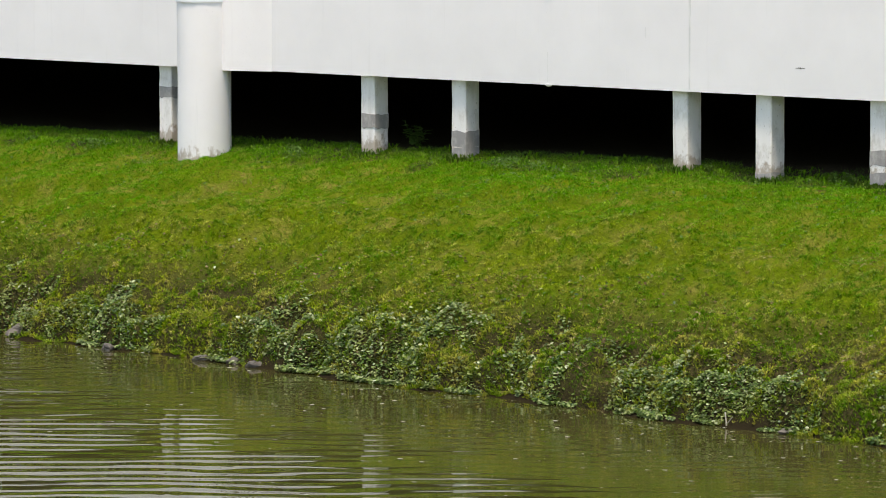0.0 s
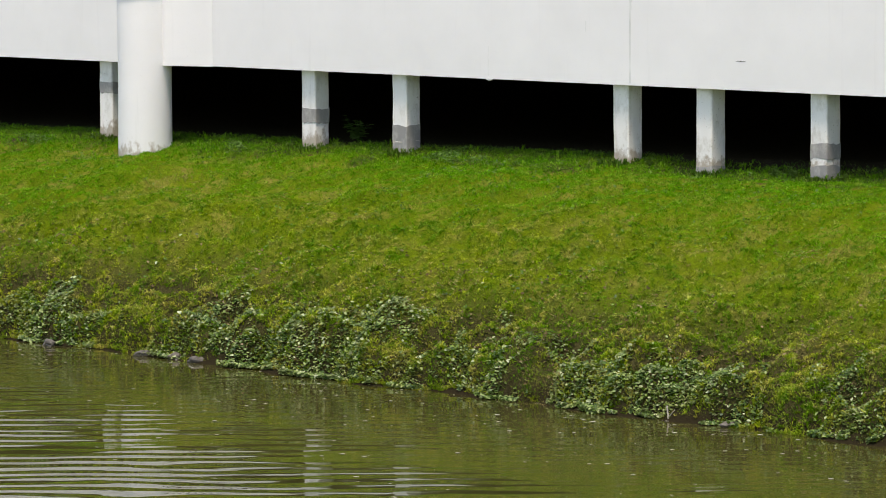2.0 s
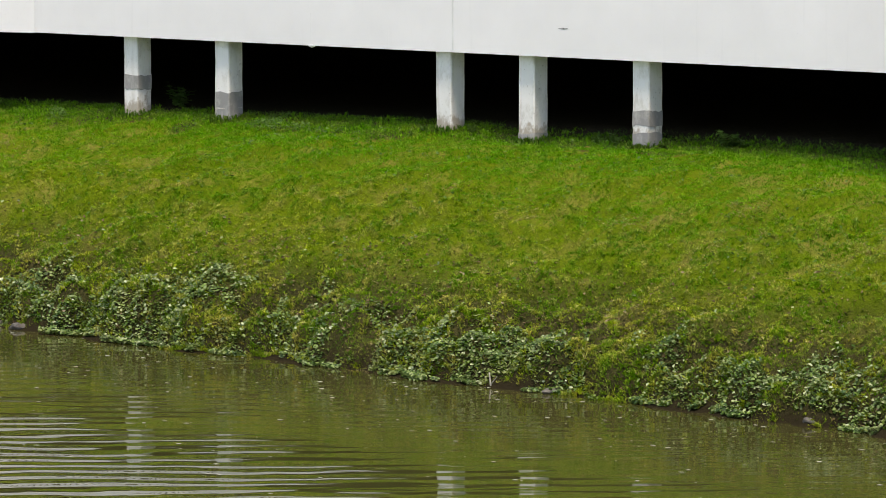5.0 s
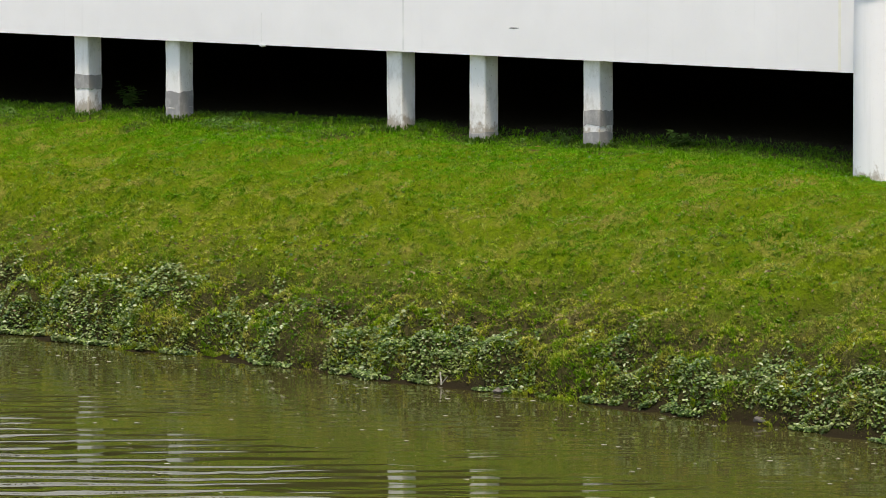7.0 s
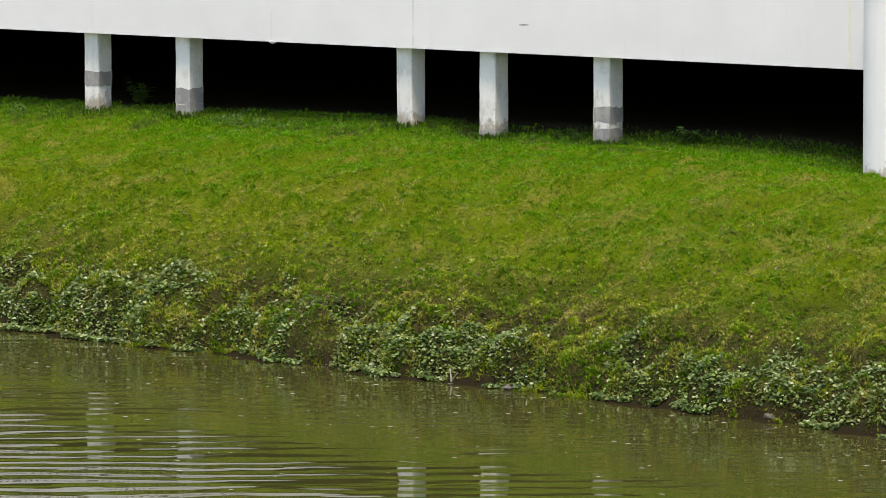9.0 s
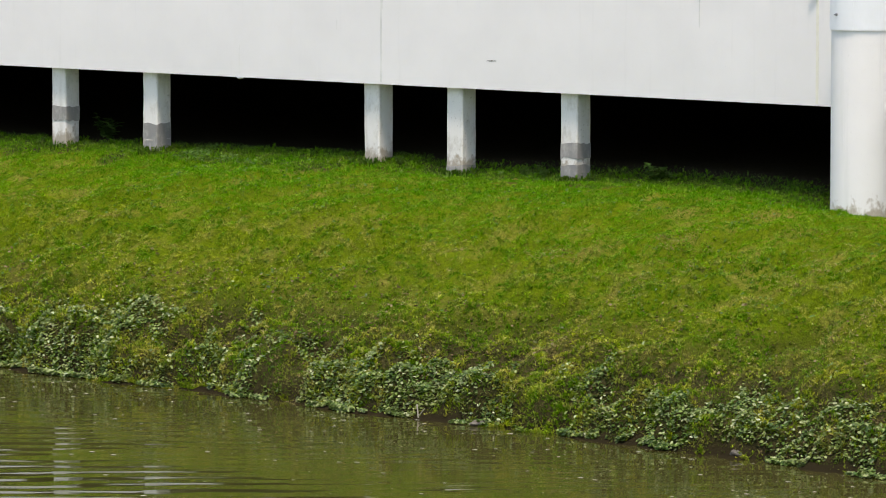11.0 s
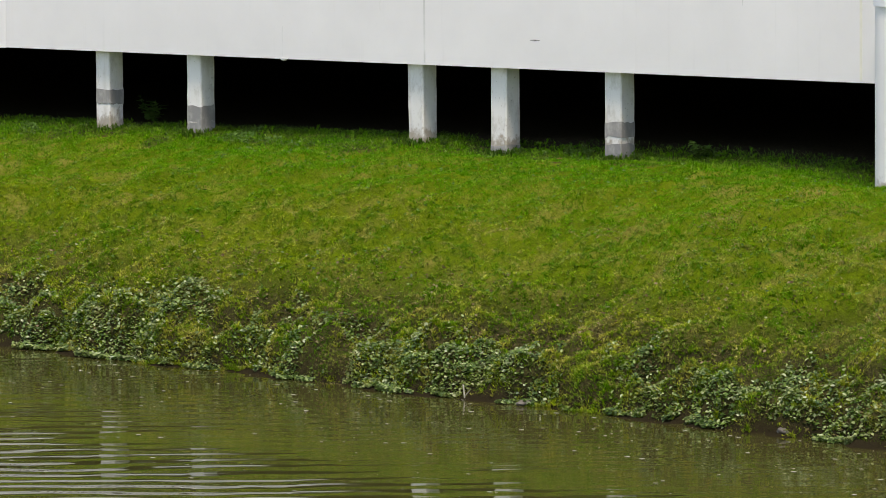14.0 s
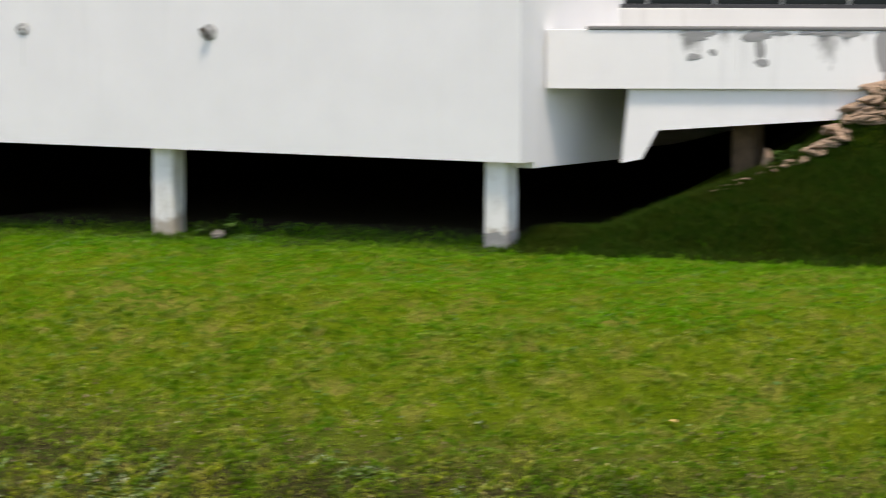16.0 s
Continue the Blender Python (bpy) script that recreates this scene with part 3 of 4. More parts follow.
def round_pier(px, py, pz):
    e = empty("round_pier", px, py, pz, "round white painted concrete pier with sheet-metal collar", "pier", "round piers")
    bm = nB()
    rings, seg = 26, 48
    loops = []
    for k in range(rings + 1):
        z = -0.25 + (3.9 - pz + 0.25) * k / rings
        loop = []
        for s in range(seg):
            a = 2 * math.pi * s / seg
            r = 0.300 + 0.004 * noise.noise(Vector((math.cos(a) * 1.5, math.sin(a) * 1.5, z * 1.2 + px)))
            loop.append(bm.verts.new((r * math.cos(a), r * math.sin(a), z)))
        loops.append(loop)
    for a, b in zip(loops, loops[1:]):
        for s in range(seg):
            bm.faces.new((a[s], a[(s + 1) % seg], b[(s + 1) % seg], b[s]))
    bm.faces.new(loops[-1])
    part("shaft", bm, PIER, e, smooth=True)

    def sheet(a0, a1, r, name):
        bm = nB()
        n = 30
        z0, z1 = 3.375 - pz, 3.905 - pz
        vs = []
        for i in range(n + 1):
            a = a0 + (a1 - a0) * i / n
            vs.append([bm.verts.new((rr * math.cos(a), rr * math.sin(a), z)) for rr, z in ((r, z0), (r, z1), (r - 0.006, z1), (r - 0.006, z0))])
        for p, q in zip(vs, vs[1:]):
            for k in range(4):
                bm.faces.new((p[k], q[k], q[(k + 1) % 4], p[(k + 1) % 4]))
        bm.faces.new(vs[0])
        bm.faces.new(vs[-1][::-1])
        bmesh.ops.recalc_face_normals(bm, faces=bm.faces)
        return part(name, bm, SHEET, e, "white sheet-metal collar plate")

    view = math.atan2(EYE[1] - py, EYE[0] - px)
    seam = view - 0.32
    plates = [sheet(seam - 2.4, seam, 0.318, "collar_plate"), sheet(seam - 0.06, seam + 2.7, 0.312, "collar_plate")]
    for a, z, plate in ((view - 0.90, 3.52, 0), (view - 0.90, 3.69, 0), (view + 0.90, 3.51, 1), (view + 0.90, 3.69, 1)):
        d = Vector((math.cos(a), math.sin(a), 0))
        bm = rod(nB(), d * 0.315 + Vector((0, 0, z - pz)), d * 0.335 + Vector((0, 0, z - pz)), 0.011, 8)
        rod(bm, d * 0.333 + Vector((0, 0, z - pz)), d * 0.352 + Vector((0, 0, z - pz)), 0.005, 6)
        part("bolt", bm, STEEL, plates[plate], "steel bolt")
    part("top_gasket", rod(nB(), (0, 0, 3.904 - pz), (0, 0, 3.912 - pz), 0.3185, 40), DARKSTEEL, e, "dark rim on the collar")
    return e


for p in PIERS:
    round_pier(*p)


FEET = []


def square_column(x_edge, y_front, z_base, band=None, band2=None, foot=None, w=0.216):
    """Square whitewashed post. band: (z from, z to) of a mortar repair; foot: height of worn concrete at the base."""
    x_edge, y_front = x_edge + 0.03 * (EYE[0] - x_edge) / 39.0, y_front - 0.03
    xc, yc = x_edge - 0.1, y_front + w / 2
    FEET.append((xc, y_front))
    e = empty("square_column", xc, yc, z_base, "square whitewashed concrete column under the floor beam" + (" with a grey repair band" if band else "") + (" and a worn foot" if foot else ""), "column", "square columns")
    h = w / 2

    def post(r, z0, z1, seed, ragged=0.012):
        """Upright square tube with chipped corners and uneven ends."""
        bm = nB()
        n = max(2, int((z1 - z0) / 0.05))
        c = r - 0.012
        q = [-c, -0.55 * c, -0.1 * c, 0.4 * c, c]
        outline = [(v, -r) for v in q] + [(r, v) for v in q] + [(-v, r) for v in q] + [(-r, -v) for v in q]
        loops = []
        for k in range(n + 1):
            loop = []
            for x, y in outline:
                f = k / n
                lo = ragged * noise.noise(Vector((x * 16, y * 16, seed))) + 0.5 * ragged * noise.noise(Vector((x * 45, y * 45, seed)))
                hi = ragged * noise.noise(Vector((x * 16, y * 16, seed + 9))) + 0.5 * ragged * noise.noise(Vector((x * 45, y * 45, seed + 9)))
                z = z0 + (z1 - z0) * f + lo * (1 - f) + hi * f
                chip = 1 - (0.05 * max(0.0, noise.noise(Vector((x * 5, y * 5, z * 9 + seed))) - 0.1) if abs(x) > 0.9 * c and abs(y) > 0.9 * c else 0)
                loop.append(bm.verts.new((x * chip + 0.005 * noise.noise(Vector((x * 9, z * 4, seed))), y * chip + 0.005 * noise.noise(Vector((y * 9, z * 4, seed + 5))), z)))
            loops.append(loop)
        m = len(outline)
        for a, b in zip(loops, loops[1:]):
            for s in range(m):
                bm.faces.new((a[s], a[(s + 1) % m], b[(s + 1) % m], b[s]))
        bm.faces.new(loops[-1])
        bm.faces.new(loops[0][::-1])
        return bm

    z0, z1 = -0.3, 2.92 - z_base
    part("shaft", post(h, z0, z1, x_edge), COLUMN, e)
    if band:
        part("repair_band", post(h + 0.004, band[0], band[1], x_edge + 2, 0.028), PATCH, e, "grey mortar repair band")
    if band2:
        part("repair_band", post(h + 0.003, band2[0], band2[1], x_edge + 3, 0.045), PATCH, e, "stained mortar at the base")
    if foot:
        part("foot", post(h + 0.005, z0, foot, x_edge + 4, 0.04), DAMP, e, "worn damp concrete foot")
    return e


square_column(-0.70, 0.12, 1.76, (0.50, 0.62))
square_column(2.61, 0.12, 1.78, (0.27, 0.42))
square_column(4.01, 0.12, 1.78, (0.13, 0.29), (-0.1, 0.13))
square_column(7.23, 0.12, 1.80)
square_column(8.37, 0.12, 1.76, None, (-0.1, 0.07))
square_column(9.89, 0.12, 1.80, (0.17, 0.32), (-0.1, 0.1))
square_column(14.02, 0.13, 1.66, (0.42, 0.56))
square_column(17.47, 0.12, 1.86)
square_column(20.93, 0.12, 1.87, None, (-0.1, 0.13))
square_column(-6.3, 0.12, 1.72)
square_column(-4.0, 0.12, 1.74)

# ---- fixings on the beam ----
cable = empty("conduit", 0, -0.009, 3.76, "thin grey metal conduit clipped along the beam", "conduit")
run = [(-0.4 + 13.75 * i / 60, 0.0, 0.0025 * math.cos(6.283 * (-0.52 + 13.75 * i / 60) / 0.925)) for i in range(61)]
part("pipe", tube(nB(), run, 0.0055, 8), CONDUIT, cable)
for i in range(15):
    x = 0.25 + 0.925 * i - 0.13
    part("clip", box(nB(), x - 0.008, x + 0.008, -0.009, 0.022, -0.014, 0.018, 0.003), STEEL, cable, "steel saddle clip")


def wall_bracket(x, z, size, rust=True):
    e = empty("wall_bracket", x, -0.001, z, "broken metal bracket stub in a rough patch on the beam", "bracket", "bracket stubs")
    bm = boulder(nB(), size * 1.15, 0.014, size * 0.95, x, 3, 0.35)
    part("rough_patch", bm, CHIPPED, e, "chipped grey render patch")
    if rust:
        part("stub", tube(nB(), [(0.01, 0, -0.03), (0.0, -0.035, -0.02), (-0.02, -0.05, 0.015), (-0.055, -0.055, 0.03)], 0.017), RUST, e, "rusty pipe stub")
        part("lump", boulder(nB(), 0.026, 0.03, 0.032, x + 2, 2, 0.5), RUST, e, "rusty iron lump").location = (0.0, -0.01, -0.045)
    else:
        part("ring", rod(nB(), (0.0, 0.0, 0.0), (0.0, -0.016, 0.0), size * 0.6, 20, size * 0.52), JOINTGREY, e, "grey filled ring")
        part("bolt_end", rod(nB(), (0.0, -0.014, 0.0), (0.0, -0.022, 0.0), 0.012, 8), RUST, e, "cut steel bolt end")
        part("run", box(nB(), -0.006, 0.006, -0.0015, 0.004, -0.34, -size), SEALANT, e, "faint grey run below the stub")
    return e


wall_bracket(5.42, 3.70, 0.055)
wall_bracket(7.39, 3.73, 0.075, False)
wall_bracket(11.55, 3.66, 0.06, False)
wall_bracket(12.98, 3.73, 0.055)
wall_bracket(15.93, 3.66, 0.06, False)
wall_bracket(17.95, 3.68, 0.07)
st = empty("wall_bolt", 8.88, 0, 2.91, "small rusty bolt end in the white beam", "bolt")
part("head", rod(nB(), (0, 0.01, 0), (0, -0.005, 0), 0.008, 8), STONE, st)
part("scrape", boulder(nB(), 0.06, 0.003, 0.008, 3, 2, 0.5), CHIPPED, st, "scraped grey mark")

# ---- railing on the walkway ----
railing = empty("railing", 0, 0.2, ZT + 0.06, "dark steel railing with thin upright bars", "railing")
bar_mesh = None
for i in range(152):
    x = -0.4 + 0.103 * i
    if bar_mesh is None:
        ob = part("bar", box(nB(), -0.007, 0.007, -0.007, 0.007, 0.06, 0.95), RAILPAINT, railing)
        bar_mesh = ob.data
    else:
        ob = new("bar", bar_mesh)
        ob.parent = railing
    ob.location.x = x
for i in range(14):
    x = 0.04 + 1.158 * i
    for dx in (-0.035, 0.035):
        part("post", box(nB(), x + dx - 0.014, x + dx + 0.014, -0.02, 0.02, -0.02, 1.0, 0.003), RAILPAINT, railing)
part("bottom_rail", box(nB(), -0.6, 15.2, -0.012, 0.012, 0.045, 0.07), RAILPAINT, railing)
part("handrail", rod(nB(), (-0.6, 0, 1.0), (15.2, 0, 1.0), 0.025, 10), DARKSTEEL, railing)


def pier_lamp(px, py):
    e = empty("flood_lamp", px, py, 3.914, "old flood lamp with white box on the pier top", "lamp")
    part("base_box", box(nB(), -0.24, 0.02, -0.16, 0.06, 0.0, 0.14, 0.01), WHITEPVC, e, "white junction box")
    bag = boulder(nB(), 0.17, 0.14, 0.15, 2, 4, 0.5)
    for v in bag.verts:
        v.co += v.co.normalized() * 0.035 * noise.noise(v.co * 16) + v.co.normalized() * 0.02 * abs(noise.noise(v.co * 34))
    part("housing", bag, PLASTIC, e, "round lamp housing wrapped in crumpled pale plastic", True).location = (0.13, -0.03, 0.15)
    part("cover", boulder(nB(), 0.07, 0.06, 0.09, 5, 3, 0.4), WHITEPVC, e, "small white cover", True).location = (0.0, -0.12, 0.08)
    part("stand", rod(nB(), (0.14, -0.05, 0.0), (0.14, -0.05, 0.1), 0.02), DARKSTEEL, e)
    for k in range(4):
        pts = [Vector((-0.26 + 0.17 * k + 0.19 * u, -0.20 + 0.05 * k + 0.05 * math.sin(5 * u + k), 0.012 + 0.05 * abs(math.sin(4.5 * u + 1.3 * k)))) for u in np.linspace(0, 1, 8)]
        part("wire", tube(nB(), pts, 0.009, 6), DARKSTEEL, e, "loose black wire")
    c = empty("cable_loop", px + 0.30, py + 0.12, 3.69, "grey flexible cables looping from the beam to the pier", "cable")
    for k, o in enumerate((0.0, 0.05)):
        pts = [Vector((0.0 + o + 0.09 * math.sin(a), -0.05, 0.26 * (1 - a / 3.0) - 0.01)) for a in np.linspace(0.0, 3.0, 12)]
        part("hose", tube(nB(), pts, 0.017), GREYPVC, c)
    part("elbow_pipe", tube(nB(), [(0.10, 0.0, 0.13), (0.17, 0.03, 0.12), (0.19, 0.04, 0.16), (0.19, 0.04, 0.28), (0.23, 0.05, 0.30), (0.50, 0.09, 0.30)], 0.014), CONDUIT, c, "dark bent pipe")


for px, py, _ in PIERS:
    pier_lamp(px, py)


# ---- plants ----
def piece_mesh(name, V, Fc, material):
    me = bpy.data.meshes.new(name)
    nv, nf, k = len(V), len(Fc), Fc.shape[1]
    me.vertices.add(nv)
    me.vertices.foreach_set("co", V.astype(np.float32).ravel())
    me.loops.add(nf * k)
    me.loops.foreach_set("vertex_index", Fc.astype(np.int32).ravel())
    me.polygons.add(nf)
    me.polygons.foreach_set("loop_start", np.arange(0, nf * k, k, dtype=np.int32))
    me.update(calc_edges=True)
    me.materials.append(material)
    return new(name, me)


def scatter(n, x0, x1, d0, d1, power=1.0):
    """Points on the bank, d metres up from the water's edge."""
    x = RNG.uniform(x0, x1, n)
    d = d0 + (d1 - d0) * RNG.random(n) ** power
    y = bank_y(x) + d
    return x, y, d


def blades(name, x, y, h, w, lean, material):
    n = len(x)
    z = np.maximum(ground_z(x, y), -0.01) - 0.008
    a = RNG.uniform(0, 2 * math.pi, n)
    b = RNG.uniform(0, 2 * math.pi, n)
    l = lean * RNG.random(n) * h
    bx, by = np.cos(a) * w / 2, np.sin(a) * w / 2
    p0 = np.stack([x - bx, y - by, z], 1)
    p1 = np.stack([x + bx, y + by, z], 1)
    p2 = np.stack([x + np.cos(b) * l, y + np.sin(b) * l, z + h], 1)
    V = np.stack([p0, p1, p2], 1).reshape(-1, 3)
    return piece_mesh(name, V, np.arange(3 * n).reshape(-1, 3), material)


def clumps(name, x, y, r, h, w, count, material):
    """Tufts of folded blades that spread from one root."""
    n = len(x)
    z = np.maximum(ground_z(x, y), -0.01) - 0.006
    V = np.zeros((n, 1 + 3 * count, 3))
    root = np.stack([x, y, z], 1)
    V[:, 0] = root
    turn = RNG.uniform(0, 2 * math.pi, n)
    for i in range(count):
        a = turn + (i + 0.8 * RNG.random(n)) * 2 * math.pi / count
        out = r * (0.25 + 0.75 * RNG.random(n))
        up = h * (0.55 + 0.45 * RNG.random(n))
        ca, sa = np.cos(a), np.sin(a)
        half = 0.5 * w * (0.7 + 0.6 * RNG.random(n))
        mid = root + np.stack([ca * out * 0.4, sa * out * 0.4, up * 0.75], 1)
        side = np.stack([-sa * half, ca * half, 0.3 * half * RNG.normal(0, 1, n)], 1)
        V[:, 1 + 3 * i] = mid + side
        V[:, 2 + 3 * i] = root + np.stack([ca * out, sa * out, up], 1)
        V[:, 3 + 3 * i] = mid - side
    quad = np.array([(0, 1 + 3 * i, 2 + 3 * i, 3 + 3 * i) for i in range(count)])
    F = (np.arange(n)[:, None, None] * (1 + 3 * count) + quad[None]).reshape(-1, 4)
    return piece_mesh(name, V.reshape(-1, 3), F, material)


def under_wing(x, y):
    """Metres behind the foot of the slope beside the building's end."""
    return np.where(x > 20.95, y - 0.34, -9)


DRIFTS = ((6.15, -4.13), (6.82, -4.21), (7.53, -4.02), (8.14, -4.06), (5.96, -4.3), (7.4, -4.46), (9.78, -4.68), (10.04, -4.25), (11.12, -4.7), (11.77, -4.5), (12.29, -4.32), (12.7, -4.76), (13.74, -4.54), (14.4, -4.55), (14.8, -4.9), (15.4, -4.8), (15.8, -4.56), (16.6, -4.85), (17.3, -4.6), (18.3, -4.7), (18.9, -4.3), (5.2, -3.78), (2.6, -3.7), (19.5, -4.0), (20.3, -4.4), (21.5, -4.8), (22.7, -5.2), (19.9, -3.6), (21.0, -4.0), (18.4, -3.6), (17.4, -3.7))
RANK = ((8.45, -4.42), (8.2, -4.5), (6.4, -4.16), (8.64, -4.46), (11.46, -3.86), (13.24, -4.77), (13.7, -4.75), (15.41, -4.23), (4.36, -4.02), (3.4, -3.55), (17.0, -4.2), (9.3, -4.5))
DEAD = ((10.39, -4.52), (8.72, -4.07), (12.02, -3.96), (14.51, -4.41), (12.96, -3.94), (15.88, -3.55), (14.76, -4.2), (13.7, -4.07), (10.6, -4.45), (4.9, -3.72), (1.9, -3.6), (16.6, -3.9), (18.1, -3.9))


def creeping(x, y):
    """How thickly the creeper grows: most at the water's edge, in drifts, thin where rank grass or dead straw takes over."""
    return 0.5 * vnoise(x, y, 0.75) + 0.7 * vnoise(x, y, 2.2) + 0.9 * vnoise(x, y, 6.0) + 0.5 * vnoise(x, y, 11.0) - 0.68 * (y - bank_y(x)) + 0.21 - 0.10 * sstep(16.8, 19.0, x) + 0.5 * spots(x, y, DRIFTS, 0.42, 0.26) - 0.6 * spots(x, y, RANK, 0.32, 0.2) - 0.5 * spots(x, y, DEAD, 0.3, 0.16)


def clear_of(x, y):
    """Bare earth: patches on the bank and the feet of piers."""
    bare = vnoise(x, y, 1.35) + 0.6 * vnoise(x, y, 4.1)
    d = y - bank_y(x)
    keep = ~((bare > 0.44) & (d < 2.2) & (RNG.random(len(x)) > 0.6)) & (RNG.random(len(x)) > 0.2 * hollow(x, y))
    keep &= (y + 0.16 * vnoise(x, y, 1.5) + 0.1 * vnoise(x, y, 6.0) < 0.3 + 0.22 * RNG.random(len(x)) ** 1.5) | (x > 21.25)
    keep &= under_wing(x, y) + 0.2 * vnoise(x, y, 2.0) + 0.25 * RNG.random(len(x)) < 0.0
    keep &= (d > -0.04) & (RNG.random(len(x)) > 0.65 * sstep(0.2, 0.6, creeping(x, y)))
    for px, py, _ in PIERS:
        keep &= (x - px) ** 2 + (y - py) ** 2 > 0.27 ** 2
    return keep


N = 180000
x = RNG.uniform(-5.0, 28.0, N)
y = RNG.uniform(-6.8, 1.9, N)
k = clear_of(x, y)
x, y = x[k], y[k]
tuft = vnoise(x, y, 6.0) + 0.8 * vnoise(x, y, 15.0)
worn = vnoise(0.6 * x + 0.5 * y, y, 1.5) + 0.7 * vnoise(x, y, 4.2)
k = RNG.random(len(x)) < 1.0 + 0.9 * tuft - 1.9 * np.clip(worn - 0.18, 0, 1) - 0.65 * spots(x, y, WORN, 0.5, 0.3)
x, y, tuft, worn = x[k], y[k], tuft[k], worn[k]
level = sstep(-2.6, -0.8, y)
k = RNG.random(len(x)) > 0.6 * level
x, y, tuft, worn, level = x[k], y[k], tuft[k], worn[k], level[k]
h = (0.014 + 0.022 * RNG.random(len(x))) * (1 - 0.25 * level) * (1 + (1.9 - 0.9 * level) * np.clip(tuft, -0.42, 0.9)) * (1 - 0.5 * np.clip(worn, 0, 1)) * (1 + 0.5 * sstep(-0.7, 0.2, y))
r = (0.030 + 0.028 * RNG.random(len(x))) * (1 - 0.2 * level)


def upper(x, y):
    """The level, better watered strip of lawn beside the building."""
    return y + 1.4 * vnoise(x, y, 0.7) + 0.8 * vnoise(x, y, 2.1) + 0.7 * RNG.random(len(x)) > -1.45


def zones(x, y):
    """Mown slope, level lawn and the uncut verge along the columns."""
    verge = y + 0.5 * vnoise(x, y, 0.9) + 0.35 * vnoise(x, y, 3.0) + 0.6 * RNG.random(len(x)) > -0.55
    top = upper(x, y) & ~verge
    return ~top & ~verge, top, verge


for name, k, m, label in zip(("grass", "lawn", "verge_grass"), zones(x, y), (GRASS, LUSHGRASS, VERGE), ("rough cut grass with dry yellowed patches on the bank", "short lush green lawn on the level strip", "dark green uncut grass along the columns")):
    tagged(clumps(name, x[k], y[k], r[k], h[k] * (1.6 if m is VERGE else 1.0), 0.009, 5, m), label, "grass", kind="stuff")

N = 2300000
x = RNG.uniform(-4.8, 28.0, N)
y = RNG.uniform(-6.7, 1.9, N)
k = clear_of(x, y)
x, y = x[k], y[k]
thin = 0.6 * vnoise(x, y, 1.5) + 0.8 * vnoise(x, y, 7.0) + 0.6 * vnoise(x, y, 17.0)
worn = vnoise(0.6 * x + 0.5 * y, y, 1.5) + 0.7 * vnoise(x, y, 4.2)
k = RNG.random(len(x)) < 1.05 + 1.3 * thin - 1.2 * np.clip(worn - 0.25, 0, 1) - 0.6 * spots(x, y, WORN, 0.5, 0.3)
x, y = x[k], y[k]
for name, k, m, label in zip(("fine_grass", "fine_lawn", "fine_verge"), zones(x, y), (GRASS, LUSHGRASS, VERGE), ("dense fine turf covering the sloping bank", "dense green turf on the level strip", "dense dark green turf along the columns")):
    turf = blades(name, x[k], y[k], 0.012 + 0.022 * RNG.random(k.sum()), 0.008 + 0.006 * RNG.random(k.sum()), 1.5, m)
    tagged(turf, label, "grass", kind="stuff")

# Slope beside the wing: the shade there is carried by the blade colour.
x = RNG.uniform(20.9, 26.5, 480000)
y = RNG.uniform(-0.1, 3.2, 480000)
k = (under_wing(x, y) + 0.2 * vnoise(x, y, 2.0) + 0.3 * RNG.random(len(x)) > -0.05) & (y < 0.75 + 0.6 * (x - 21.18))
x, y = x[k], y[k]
slope = blades("shaded_slope_grass", x, y, 0.03 + 0.06 * RNG.random(len(x)), 0.008 + 0.007 * RNG.random(len(x)), 1.8, SHADEDSLOPE)
tagged(slope, "dense slope grass below the walkway wing, coloured dark for its shade", "grass", kind="stuff")
# Grass past the beam line; its shade is in the blade colour.
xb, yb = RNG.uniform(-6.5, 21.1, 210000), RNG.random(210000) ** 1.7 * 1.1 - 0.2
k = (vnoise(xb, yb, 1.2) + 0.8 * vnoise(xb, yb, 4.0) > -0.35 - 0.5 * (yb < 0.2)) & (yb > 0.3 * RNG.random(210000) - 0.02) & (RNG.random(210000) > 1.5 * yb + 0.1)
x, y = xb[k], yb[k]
shade = blades("straggling_grass", x, y, 0.02 + 0.035 * RNG.random(len(x)), 0.007 + 0.006 * RNG.random(len(x)), 1.6, SHADEDGRASS)
tagged(shade, "sparse straggling grass under the building edge, coloured dark for the shade there", "grass", kind="stuff")

spot = [(x + RNG.normal(0, 0.27, 1300), y + RNG.normal(0, 0.16, 1300)) for x, y in WORN] + [(x + RNG.normal(0, 0.24, 1000), y + RNG.normal(0, 0.12, 1000)) for x, y in DEAD]
x, y = np.concatenate([f[0] for f in spot]), np.concatenate([f[1] for f in spot])
k = vnoise(x, y, 6.0) + 0.7 * vnoise(x, y, 14.0) > -0.08
x, y = x[k] + 0.5 * 0.1 * vnoise(x[k], y[k], 3.0), y[k]
xs2, ys2, d = scatter(26000, -5, 27, 0.05, 1.6, 1.1)
k = vnoise(xs2, ys2, 1.7) + 0.8 * vnoise(xs2, ys2, 5.0) > 0.05
x, y = np.concatenate([x, xs2[k]]), np.concatenate([y, ys2[k]])
thatch = blades("dry_straw", x, y, 0.012 + 0.016 * RNG.random(len(x)), 0.007 + 0.006 * RNG.random(len(x)), 3.5, DRYSTRAW)
tagged(thatch, "dry tan straw lying on worn spots of the bank", "straw", kind="stuff")

